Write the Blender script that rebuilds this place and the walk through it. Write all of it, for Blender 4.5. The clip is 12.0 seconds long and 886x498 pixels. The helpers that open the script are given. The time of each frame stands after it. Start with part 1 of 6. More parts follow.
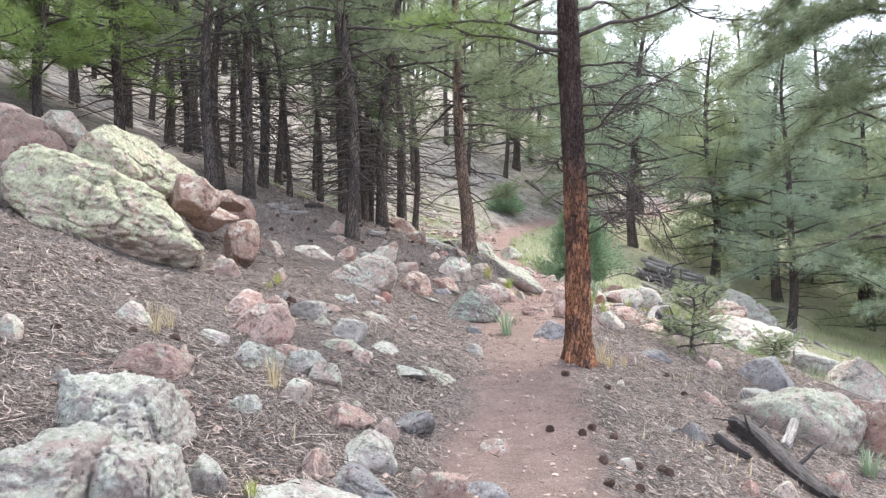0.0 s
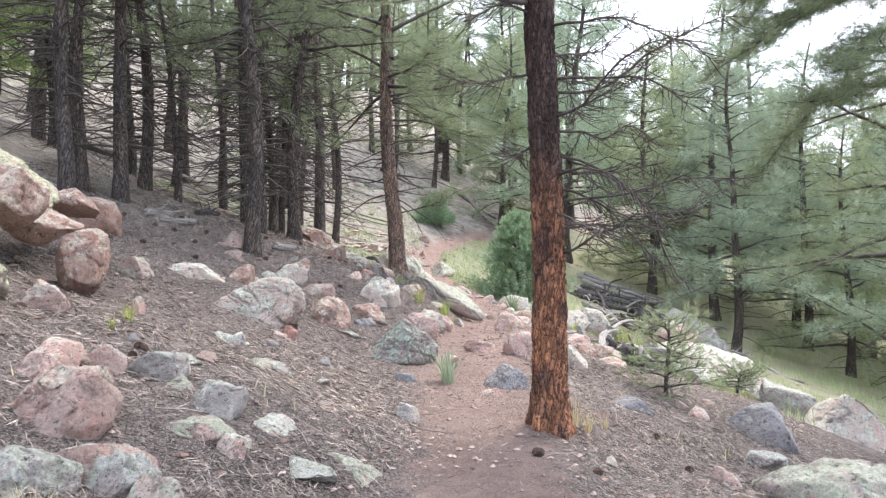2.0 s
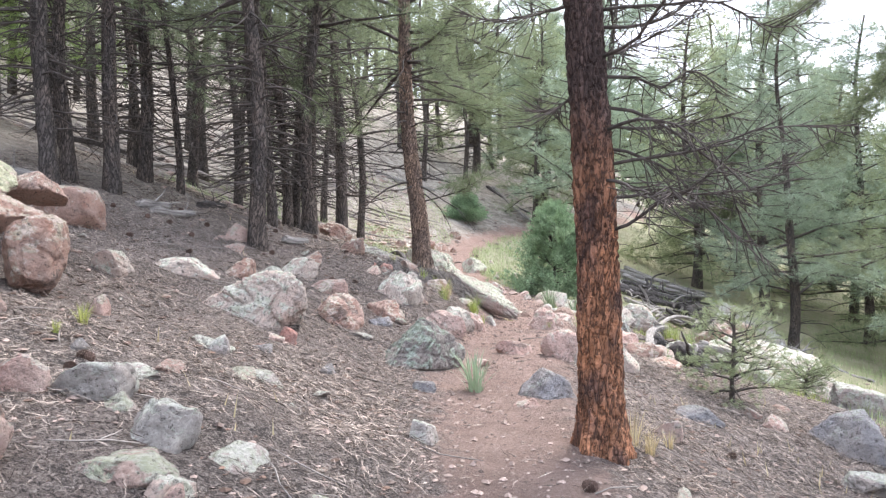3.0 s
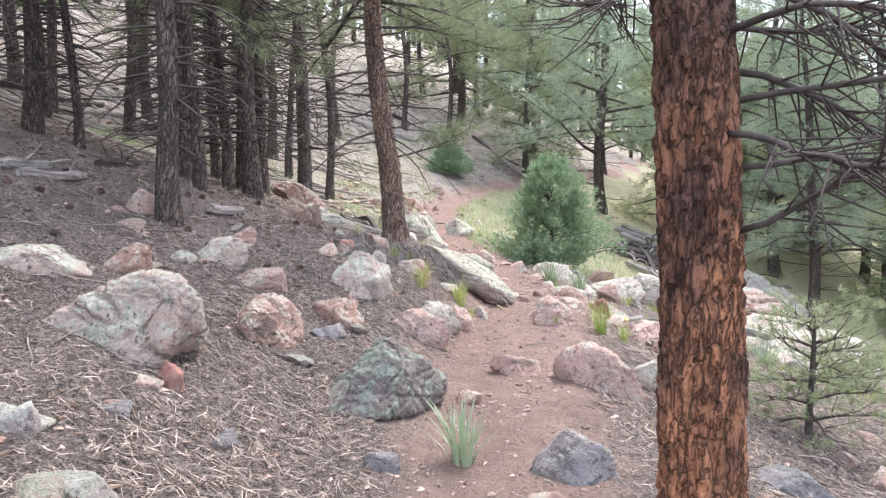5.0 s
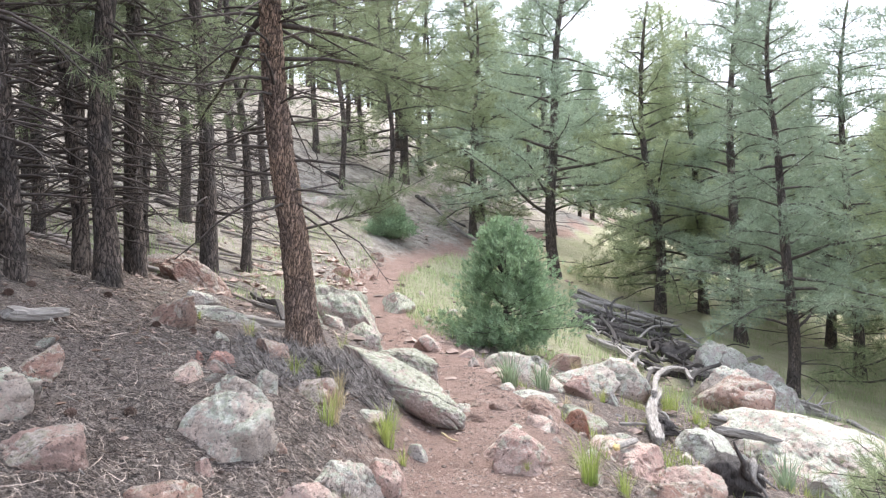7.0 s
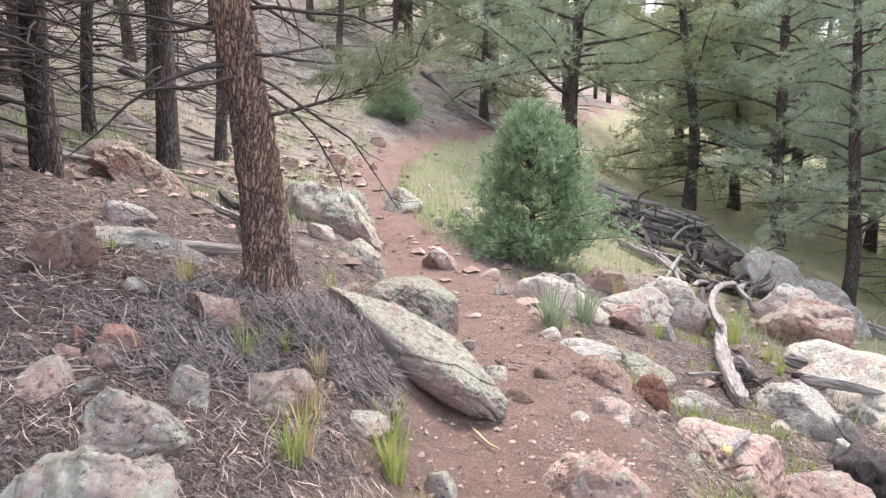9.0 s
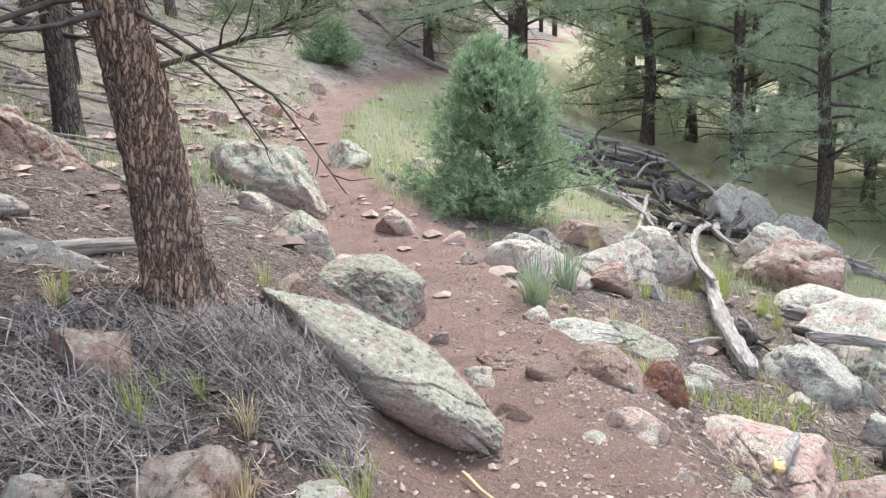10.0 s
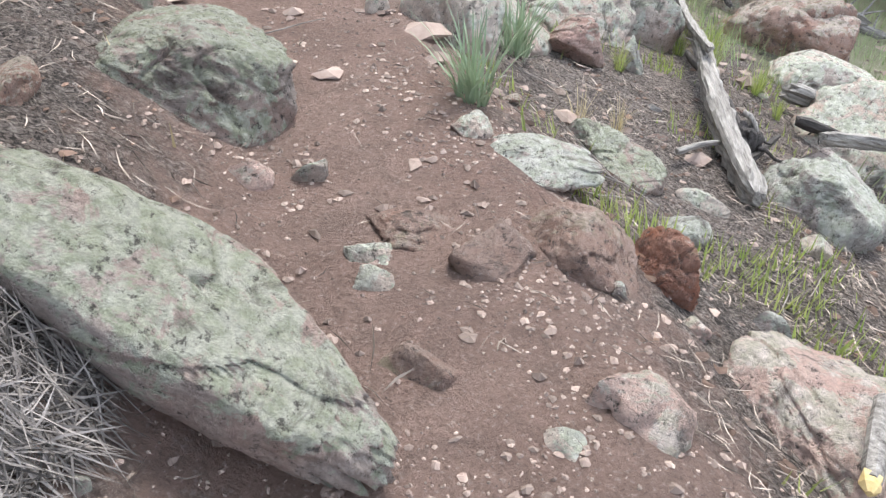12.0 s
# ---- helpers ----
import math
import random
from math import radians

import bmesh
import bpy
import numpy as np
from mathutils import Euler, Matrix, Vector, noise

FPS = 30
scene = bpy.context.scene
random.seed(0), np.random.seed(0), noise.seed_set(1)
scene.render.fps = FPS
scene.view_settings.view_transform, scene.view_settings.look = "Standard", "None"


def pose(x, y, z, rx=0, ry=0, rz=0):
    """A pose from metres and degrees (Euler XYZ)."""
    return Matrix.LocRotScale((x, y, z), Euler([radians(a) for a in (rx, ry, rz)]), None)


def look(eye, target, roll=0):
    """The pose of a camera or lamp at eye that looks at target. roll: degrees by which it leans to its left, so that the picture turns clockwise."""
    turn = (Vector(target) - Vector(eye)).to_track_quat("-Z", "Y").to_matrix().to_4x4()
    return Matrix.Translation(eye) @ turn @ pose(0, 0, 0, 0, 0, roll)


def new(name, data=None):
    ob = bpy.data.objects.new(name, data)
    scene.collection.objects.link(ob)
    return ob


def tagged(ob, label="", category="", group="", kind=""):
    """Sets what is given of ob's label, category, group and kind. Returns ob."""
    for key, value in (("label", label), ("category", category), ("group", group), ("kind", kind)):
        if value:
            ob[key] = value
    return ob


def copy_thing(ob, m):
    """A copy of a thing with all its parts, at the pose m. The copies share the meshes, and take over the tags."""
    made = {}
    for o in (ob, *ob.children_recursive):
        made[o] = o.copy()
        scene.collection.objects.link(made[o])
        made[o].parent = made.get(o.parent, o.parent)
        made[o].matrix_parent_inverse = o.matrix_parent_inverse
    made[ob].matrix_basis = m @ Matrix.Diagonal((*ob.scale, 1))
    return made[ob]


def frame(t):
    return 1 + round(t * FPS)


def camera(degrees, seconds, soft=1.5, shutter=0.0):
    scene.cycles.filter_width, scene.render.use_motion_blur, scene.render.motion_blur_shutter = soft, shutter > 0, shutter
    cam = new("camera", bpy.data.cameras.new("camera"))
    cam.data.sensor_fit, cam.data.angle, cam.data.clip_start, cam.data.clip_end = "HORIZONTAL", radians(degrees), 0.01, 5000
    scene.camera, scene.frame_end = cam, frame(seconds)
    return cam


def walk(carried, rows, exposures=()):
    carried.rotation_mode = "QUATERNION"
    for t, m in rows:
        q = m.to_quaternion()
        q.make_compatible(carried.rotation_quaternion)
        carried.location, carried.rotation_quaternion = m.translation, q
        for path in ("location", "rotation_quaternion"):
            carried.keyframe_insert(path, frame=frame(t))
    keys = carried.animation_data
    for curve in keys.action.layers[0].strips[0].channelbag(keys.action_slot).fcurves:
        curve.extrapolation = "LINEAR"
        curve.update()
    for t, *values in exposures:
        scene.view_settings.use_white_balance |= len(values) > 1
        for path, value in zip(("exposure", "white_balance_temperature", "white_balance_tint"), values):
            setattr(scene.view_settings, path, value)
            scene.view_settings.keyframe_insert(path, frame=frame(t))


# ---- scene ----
import itertools

cam = camera(62.3, 12.0, soft=1.3)
PATH = [
    (0, (0.000, 0.000, 1.500), (0.002, 3.249, 1.428), 0.2),
    (0.5, (-0.045, 0.585, 1.493), (0.174, 3.827, 1.455), -1.1),
    (1, (-0.016, 1.205, 1.563), (0.309, 4.437, 1.548), -1.1),
    (1.5, (-0.065, 1.709, 1.571), (0.310, 4.936, 1.546), -0.5),
    (2, (0.018, 2.170, 1.539), (0.353, 5.402, 1.524), 0.7),
    (2.5, (0.122, 2.701, 1.462), (0.370, 5.942, 1.474), 1.0),
    (3, (0.224, 3.286, 1.401), (0.406, 6.532, 1.387), -0.5),
    (3.2, (0.286, 3.526, 1.374), (0.440, 6.772, 1.362), -1.1),
    (4.8, (0.439, 5.296, 1.605), (0.678, 8.523, 1.317), -0.2),
    (5, (0.434, 5.492, 1.610), (0.681, 8.724, 1.374), -0.6),
    (5.5, (0.484, 6.080, 1.702), (0.954, 9.296, 1.676), -0.3),
    (6, (0.570, 6.645, 1.741), (1.006, 9.865, 1.742), 0.7),
    (6.5, (0.689, 7.208, 1.742), (1.162, 10.423, 1.759), -0.1),
    (6.7, (0.741, 7.394, 1.781), (1.220, 10.608, 1.804), -1.3),
    (8.3, (0.983, 9.146, 1.946), (1.485, 12.344, 1.666), 0.6),
    (8.5, (0.985, 9.354, 1.967), (1.450, 12.550, 1.602), 0.7),
    (9, (0.941, 9.885, 1.981), (1.412, 13.059, 1.470), -0.1),
    (9.5, (0.944, 10.419, 1.951), (1.524, 13.560, 1.343), -2.4),
    (10, (1.040, 10.952, 2.003), (1.711, 14.038, 1.238), -2.7),
    (10.5, (1.201, 11.420, 1.968), (1.961, 14.393, 0.896), -2.0),
    (11, (1.401, 11.884, 1.907), (2.197, 14.720, 0.534), -0.8),
    (11.5, (1.519, 12.294, 1.869), (2.381, 14.942, 0.192), 1.8),
    (12, (1.640, 12.773, 1.783), (2.475, 15.264, -0.129), 2.6),
]
walk(cam, [(t, look(eye, target, roll)) for t, eye, target, roll in PATH],
     exposures=[(0, 1.30, 6500, 11), (2.5, 1.40, 6500, 12), (5.5, 1.46, 6550, 15), (6.7, 1.40, 6500, 11), (8.5, 1.33, 6900, 22), (9.5, 1.30, 6600, 15), (10.5, 1.28, 6450, 10), (12, 1.14, 6400, 8)])

# world and light: thin overcast, soft sun high ahead
world = bpy.data.worlds.new("sky")
scene.world = world
world.use_nodes = True
wn, wl = world.node_tree.nodes, world.node_tree.links
sky = wn.new("ShaderNodeTexSky")
sky.sky_type = "NISHITA"
sky.sun_disc = False
SUN_EL, SUN_AZ = radians(56), radians(35)
sky.sun_elevation, sky.sun_rotation = SUN_EL, SUN_AZ
sky.dust_density, sky.ozone_density = 4.0, 1.0
veil = wn.new("ShaderNodeMix")
veil.data_type = "RGBA"
veil.inputs[0].default_value = 0.75
veil.inputs[7].default_value = (8.4, 9.2, 10.8, 1)
wl.new(sky.outputs[0], veil.inputs[6])
wl.new(veil.outputs[2], wn["Background"].inputs[0])
wn["Background"].inputs[1].default_value = 0.12
sun = new("sun", bpy.data.lights.new("sun", "SUN"))
sun.data.energy, sun.data.angle, sun.data.color = 2.2, radians(18), (1.0, 0.95, 0.88)
sun.matrix_world = look((0, 0, 0), (-math.sin(SUN_AZ) * math.cos(SUN_EL), -math.cos(SUN_AZ) * math.cos(SUN_EL), -math.sin(SUN_EL)))

# ---- materials ----
def mat(name, rough=0.85):
    m = bpy.data.materials.new(name)
    m.use_nodes = True
    n, l = m.node_tree.nodes, m.node_tree.links
    b = n["Principled BSDF"]
    b.inputs["Roughness"].default_value = rough
    b.inputs["Specular IOR Level"].default_value = 0.25
    return m, n, l, b


def coords(n, l, scale=(1, 1, 1), world_space=False, vary=True):
    """Texture coordinates in metres, shifted per object."""
    mp = n.new("ShaderNodeMapping")
    mp.inputs["Scale"].default_value = scale
    if world_space:
        g = n.new("ShaderNodeNewGeometry")
        l.new(g.outputs["Position"], mp.inputs[0])
    else:
        tc = n.new("ShaderNodeTexCoord")
        l.new(tc.outputs["Object"], mp.inputs[0])
        if vary:
            oi = n.new("ShaderNodeObjectInfo")
            mu = n.new("ShaderNodeMath")
            mu.operation = "MULTIPLY"
            mu.inputs[1].default_value = 37.0
            l.new(oi.outputs["Random"], mu.inputs[0])
            l.new(mu.outputs[0], mp.inputs[1])
    return mp.outputs[0]


def noise_tex(n, l, vec, scale, detail=6, rough=0.6, distort=0.0):
    t = n.new("ShaderNodeTexNoise")
    t.inputs["Scale"].default_value = scale
    t.inputs["Detail"].default_value = detail
    t.inputs["Roughness"].default_value = rough
    t.inputs["Distortion"].default_value = distort
    l.new(vec, t.inputs["Vector"])
    return t.outputs[0]


def ramp(n, l, fac, stops):
    r = n.new("ShaderNodeValToRGB")
    e = r.color_ramp.elements
    while len(e) < len(stops):
        e.new(0.5)
    for el, (p, c) in zip(e, stops):
        el.position = p
        el.color = (*c, 1) if len(c) == 3 else c
    l.new(fac, r.inputs[0])
    return r.outputs[0]


def grey(v):
    return (v, v, v)


def mix(n, l, fac, a, b, mode="MIX"):
    m = n.new("ShaderNodeMix")
    m.data_type, m.blend_type = "RGBA", mode
    for s, v in ((0, fac), (6, a), (7, b)):
        if isinstance(v, (int, float)):
            m.inputs[s].default_value = v
        elif isinstance(v, tuple):
            m.inputs[s].default_value = (*v, 1)
        else:
            l.new(v, m.inputs[s])
    return m.outputs[2]


def bump(n, l, b, height, strength, dist):
    bp = n.new("ShaderNodeBump")
    bp.inputs["Strength"].default_value = strength
    bp.inputs["Distance"].default_value = dist
    l.new(height, bp.inputs["Height"])
    l.new(bp.outputs[0], b.inputs["Normal"])


def rock_material(name, main, second, lichen, lichen_cover, warm=0.5):
    m, n, l, b = mat(name, 0.9)
    v = coords(n, l)
    big = noise_tex(n, l, v, 2.2, 5, 0.6, 0.6)
    fine = noise_tex(n, l, v, 55, 6, 0.75)
    mid = noise_tex(n, l, v, 9, 8, 0.7, 0.3)
    c = mix(n, l, ramp(n, l, big, [(0.52 - 0.16 * warm, (0, 0, 0)), (0.60, (1, 1, 1))]), main, second)
    c = mix(n, l, ramp(n, l, mid, [(0.35, grey(0.0)), (0.7, grey(0.65))]), c, mix(n, l, 0.6, main, (0.5, 0.44, 0.40)))
    # lichen crust on upward faces
    g = n.new("ShaderNodeNewGeometry")
    sp = n.new("ShaderNodeSeparateXYZ")
    l.new(g.outputs["Normal"], sp.inputs[0])
    up = n.new("ShaderNodeMath")
    up.operation = "MULTIPLY_ADD"
    up.inputs[1].default_value, up.inputs[2].default_value = 0.20, lichen_cover - 0.20
    l.new(sp.outputs[2], up.inputs[0])
    blot = noise_tex(n, l, v, 6.5, 10, 0.72, 0.5)
    sm = n.new("ShaderNodeMath")
    sm.operation = "MULTIPLY_ADD"
    sm.inputs[1].default_value = 1.7
    l.new(blot, sm.inputs[0])
    l.new(up.outputs[0], sm.inputs[2])
    c = mix(n, l, ramp(n, l, sm.outputs[0], [(0.86, grey(0)), (0.94, grey(0.9))]), c, mix(n, l, ramp(n, l, noise_tex(n, l, v, 21, 4), [(0.4, grey(0)), (0.6, grey(1))]), lichen, (lichen[0] * 0.72, lichen[1] * 0.76, lichen[2] * 0.66)))
    # dark specks and pits
    spk = noise_tex(n, l, v, 26, 8, 0.8)
    c = mix(n, l, ramp(n, l, spk, [(0.38, grey(0.9)), (0.45, grey(0))]), c, (0.085, 0.075, 0.07))
    c = mix(n, l, ramp(n, l, noise_tex(n, l, v, 38, 6, 0.8, 0.4), [(0.58, grey(0)), (0.68, grey(0.42))]), c, (0.58, 0.55, 0.50))
    c = mix(n, l, ramp(n, l, noise_tex(n, l, v, 3.3, 8, 0.75, 1.2), [(0.36, grey(0.75)), (0.45, grey(0))]), c, (0.13, 0.11, 0.10))
    c = mix(n, l, 1.0, c, ramp(n, l, fine, [(0.3, grey(0.74)), (0.7, grey(1.24))]), "MULTIPLY")
    oi = n.new("ShaderNodeObjectInfo")
    c = mix(n, l, 1.0, c, ramp(n, l, oi.outputs["Random"], [(0, grey(0.82)), (1, grey(1.12))]), "MULTIPLY")
    l.new(c, b.inputs["Base Color"])
    bump(n, l, b, mix(n, l, 0.5, mid, spk), 1.0, 0.08)
    return m


ROCK = {
    "rust": rock_material("rusty_broken_stone", (0.42, 0.17, 0.10), (0.32, 0.13, 0.08), (0.46, 0.30, 0.22), -0.1, 0.8),
    "lichen": rock_material("lichened_granite", (0.48, 0.40, 0.36), (0.48, 0.34, 0.29), (0.56, 0.57, 0.48), 0.17),
    "buff": rock_material("buff_lichened_granite", (0.54, 0.46, 0.38), (0.50, 0.34, 0.27), (0.60, 0.60, 0.44), 0.24),
    "salmon": rock_material("salmon_red_stone", (0.60, 0.30, 0.25), (0.50, 0.23, 0.18), (0.62, 0.42, 0.36), -0.05, 0.6),
    "brown": rock_material("brown_red_stone", (0.34, 0.225, 0.185), (0.27, 0.165, 0.13), (0.44, 0.35, 0.30), -0.02, 0.6),
    "grey": rock_material("grey_granite", (0.46, 0.43, 0.40), (0.48, 0.39, 0.36), (0.62, 0.62, 0.57), 0.16),
    "red": rock_material("red_granite", (0.48, 0.31, 0.25), (0.39, 0.22, 0.17), (0.67, 0.57, 0.51), 0.12, 0.8),
    "pale": rock_material("pale_granite", (0.64, 0.55, 0.48), (0.60, 0.45, 0.38), (0.68, 0.68, 0.61), 0.12),
    "pink": rock_material("pink_granite", (0.60, 0.43, 0.37), (0.54, 0.34, 0.29), (0.64, 0.57, 0.52), 0.06, 0.6),
    "dark": rock_material("dark_lichened_stone", (0.20, 0.18, 0.17), (0.28, 0.24, 0.22), (0.38, 0.43, 0.38), 0.14),
    "slate": rock_material("slate_grey_stone", (0.28, 0.28, 0.30), (0.34, 0.31, 0.30), (0.41, 0.41, 0.40), 0.0),
}


def ground_material():
    m, n, l, b = mat("trail_and_duff", 0.95)
    v = coords(n, l, world_space=True)
    at = n.new("ShaderNodeAttribute")
    at.attribute_name = "trail"
    sep = n.new("ShaderNodeSeparateColor")
    l.new(at.outputs["Color"], sep.inputs[0])
    patch = noise_tex(n, l, v, 1.3, 6, 0.65, 0.4)
    grit = noise_tex(n, l, v, 42, 8, 0.8)
    fleck = noise_tex(n, l, v, 130, 3, 0.7)
    dirt = mix(n, l, ramp(n, l, patch, [(0.3, grey(0)), (0.7, grey(1))]), (0.335, 0.238, 0.205), (0.455, 0.345, 0.30))
    dirt = mix(n, l, at.outputs["Alpha"], dirt, mix(n, l, 1.0, dirt, (1.02, 0.945, 0.92), "MULTIPLY"))
    dirt = mix(n, l, ramp(n, l, noise_tex(n, l, v, 3.4, 8, 0.72, 0.9), [(0.40, grey(0.5)), (0.54, grey(0))]), dirt, (0.235, 0.172, 0.148))
    chip = noise_tex(n, l, v, 60, 3, 0.6)
    dirt = mix(n, l, ramp(n, l, chip, [(0.58, grey(0)), (0.68, grey(0.45))]), dirt, (0.62, 0.50, 0.44))
    dirt = mix(n, l, ramp(n, l, chip, [(0.33, grey(0.45)), (0.43, grey(0))]), dirt, (0.17, 0.12, 0.10))
    duff = mix(n, l, ramp(n, l, patch, [(0.35, grey(0)), (0.65, grey(1))]), (0.125, 0.106, 0.098), (0.29, 0.240, 0.218))
    duff = mix(n, l, ramp(n, l, noise_tex(n, l, v, 6, 6, 0.7, 0.5), [(0.46, grey(0)), (0.56, grey(0.7))]), duff, (0.23, 0.182, 0.162))
    straw = noise_tex(n, l, v, 34, 6, 0.75, 1.5)
    duff = mix(n, l, ramp(n, l, straw, [(0.53, grey(0)), (0.58, grey(0.85))]), duff, (0.47, 0.41, 0.37))
    duff = mix(n, l, ramp(n, l, straw, [(0.43, grey(0.95)), (0.48, grey(0))]), duff, (0.05, 0.043, 0.04))
    scree = mix(n, l, ramp(n, l, noise_tex(n, l, v, 2.6, 8, 0.75, 0.8), [(0.38, grey(0)), (0.60, grey(1))]), (0.20, 0.17, 0.15), (0.58, 0.53, 0.46))
    duff = mix(n, l, sep.outputs[2], duff, scree)
    turf = mix(n, l, ramp(n, l, patch, [(0.35, grey(0)), (0.65, grey(1))]), (0.36, 0.37, 0.22), (0.48, 0.45, 0.31))
    edge = n.new("ShaderNodeMath")
    edge.operation = "ADD"
    l.new(sep.outputs[0], edge.inputs[0])
    sh = n.new("ShaderNodeMath")
    sh.operation = "MULTIPLY_ADD"
    sh.inputs[1].default_value, sh.inputs[2].default_value = 1.5, -0.75
    l.new(noise_tex(n, l, v, 5, 8, 0.7), sh.inputs[0])
    l.new(sh.outputs[0], edge.inputs[1])
    c = mix(n, l, ramp(n, l, edge.outputs[0], [(0.3, grey(0)), (0.7, grey(1))]), duff, dirt)
    ge = n.new("ShaderNodeMath")
    ge.operation = "ADD"
    l.new(sep.outputs[1], ge.inputs[0])
    l.new(sh.outputs[0], ge.inputs[1])
    c = mix(n, l, ramp(n, l, ge.outputs[0], [(0.35, grey(0)), (0.7, grey(0.9))]), c, turf)
    c = mix(n, l, 1.0, c, ramp(n, l, grit, [(0.25, grey(0.7)), (0.75, grey(1.2))]), "MULTIPLY")
    l.new(c, b.inputs["Base Color"])
    bump(n, l, b, mix(n, l, 0.5, grit, straw), 1.0, 0.10)
    return m


def bark_material(name, plate, deep, orange, scale=1.0, dark_above=0.0):
    m, n, l, b = mat(name, 0.9)
    v = coords(n, l, (1, 1, 0.28))
    wob = noise_tex(n, l, v, 14 * scale, 4)
    vv = mix(n, l, 0.16 / scale, v, wob, "ADD")
    vo = n.new("ShaderNodeTexVoronoi")
    vo.feature = "DISTANCE_TO_EDGE"
    vo.inputs["Scale"].default_value = 22 * scale
    l.new(vv, vo.inputs["Vector"])
    vc = n.new("ShaderNodeTexVoronoi")
    vc.inputs["Scale"].default_value = 22 * scale
    l.new(vv, vc.inputs["Vector"])
    big = noise_tex(n, l, coords(n, l, (1, 1, 0.5)), 4.5, 5, 0.6)
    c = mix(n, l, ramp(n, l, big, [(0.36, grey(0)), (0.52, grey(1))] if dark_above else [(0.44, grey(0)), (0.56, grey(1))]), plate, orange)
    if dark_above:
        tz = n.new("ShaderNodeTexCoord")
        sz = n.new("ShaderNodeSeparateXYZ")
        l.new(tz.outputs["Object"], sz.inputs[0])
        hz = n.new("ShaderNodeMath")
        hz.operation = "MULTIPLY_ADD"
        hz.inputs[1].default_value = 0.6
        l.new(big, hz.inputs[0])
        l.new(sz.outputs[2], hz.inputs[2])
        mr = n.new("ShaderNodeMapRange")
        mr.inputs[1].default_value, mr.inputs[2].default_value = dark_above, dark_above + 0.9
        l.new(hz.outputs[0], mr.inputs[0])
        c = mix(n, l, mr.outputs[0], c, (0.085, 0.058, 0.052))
    cell = n.new("ShaderNodeSeparateColor")
    l.new(vc.outputs["Color"], cell.inputs[0])
    c = mix(n, l, 1.0, c, ramp(n, l, cell.outputs[0], [(0, grey(0.65)), (1, grey(1.35))]), "MULTIPLY")
    c = mix(n, l, ramp(n, l, vo.outputs[0], [(0.02, grey(0.75)), (0.13, grey(0))] if dark_above else [(0.02, grey(0.9)), (0.17, grey(0))]), c, deep)
    fine = noise_tex(n, l, coords(n, l, (1, 1, 0.3)), 70, 8, 0.8, 0.4)
    c = mix(n, l, 1.0, c, ramp(n, l, fine, [(0.3, grey(0.45)), (0.7, grey(1.45))]), "MULTIPLY")
    l.new(c, b.inputs["Base Color"])
    bump(n, l, b, mix(n, l, 0.35, ramp(n, l, vo.outputs[0], [(0.0, grey(0)), (0.25, grey(1))]), fine), 1.0, 0.02)
    return m


def plain_material(name, a, c2, scale=20, rough=0.85, stretch=(1, 1, 1), per_island=0.0, translucent=0.0, relief=0.0, per_object=0.0):
    m, n, l, b = mat(name, rough)
    v = coords(n, l, stretch)
    f = noise_tex(n, l, v, scale, 6, 0.7)
    c = mix(n, l, ramp(n, l, f, [(0.3, grey(0)), (0.7, grey(1))]), a, c2)
    if per_island:
        g = n.new("ShaderNodeNewGeometry")
        c = mix(n, l, 1.0, c, ramp(n, l, g.outputs["Random Per Island"], [(0, grey(1 - per_island)), (1, grey(1 + per_island))]), "MULTIPLY")
    if per_object:
        oi = n.new("ShaderNodeObjectInfo")
        c = mix(n, l, 1.0, c, ramp(n, l, oi.outputs["Random"], [(0, grey(1 - per_object)), (1, grey(1 + per_object))]), "MULTIPLY")
    l.new(c, b.inputs["Base Color"])
    if relief:
        bump(n, l, b, f, 1.0, relief)
    if translucent:
        t = n.new("ShaderNodeBsdfTranslucent")
        l.new(c, t.inputs[0])
        ms = n.new("ShaderNodeMixShader")
        ms.inputs[0].default_value = translucent
        l.new(b.outputs[0], ms.inputs[1])
        l.new(t.outputs[0], ms.inputs[2])
        l.new(ms.outputs[0], n["Material Output"].inputs[0])
    return m


GROUND = ground_material()
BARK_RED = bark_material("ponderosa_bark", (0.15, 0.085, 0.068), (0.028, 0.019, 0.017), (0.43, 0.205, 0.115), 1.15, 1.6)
BARK_RUST = bark_material("scaly_brown_bark", (0.30, 0.22, 0.18), (0.05, 0.038, 0.033), (0.40, 0.28, 0.21), 1.9)
BARK_DARK = bark_material("dark_bark", (0.125, 0.108, 0.10), (0.03, 0.026, 0.024), (0.18, 0.145, 0.125), 1.5)
DEADWOOD = plain_material("dead_twig", (0.04, 0.034, 0.031), (0.125, 0.107, 0.098), 12, 0.9)
NEEDLES = plain_material("pine_needles", (0.17, 0.215, 0.12), (0.26, 0.3, 0.185), 1.2, 0.6, per_island=0.35, translucent=0.35, per_object=0.15)
NEEDLES_LIGHT = plain_material("light_green_needles", (0.285, 0.345, 0.19), (0.41, 0.455, 0.28), 0.9, 0.6, per_island=0.3, translucent=0.35, per_object=0.15)
NEEDLES_FRESH = plain_material("fresh_pine_needles", (0.19, 0.28, 0.09), (0.28, 0.37, 0.13), 1.2, 0.6, per_island=0.3, translucent=0.4)
NEEDLES_BLUE = plain_material("blue_green_needles", (0.26, 0.335, 0.24), (0.38, 0.45, 0.33), 0.9, 0.6, per_island=0.3, translucent=0.35, per_object=0.15)
JUNIPER = plain_material("juniper_sprays", (0.22, 0.33, 0.195), (0.35, 0.46, 0.29), 3.0, 0.65, per_island=0.4, translucent=0.3)
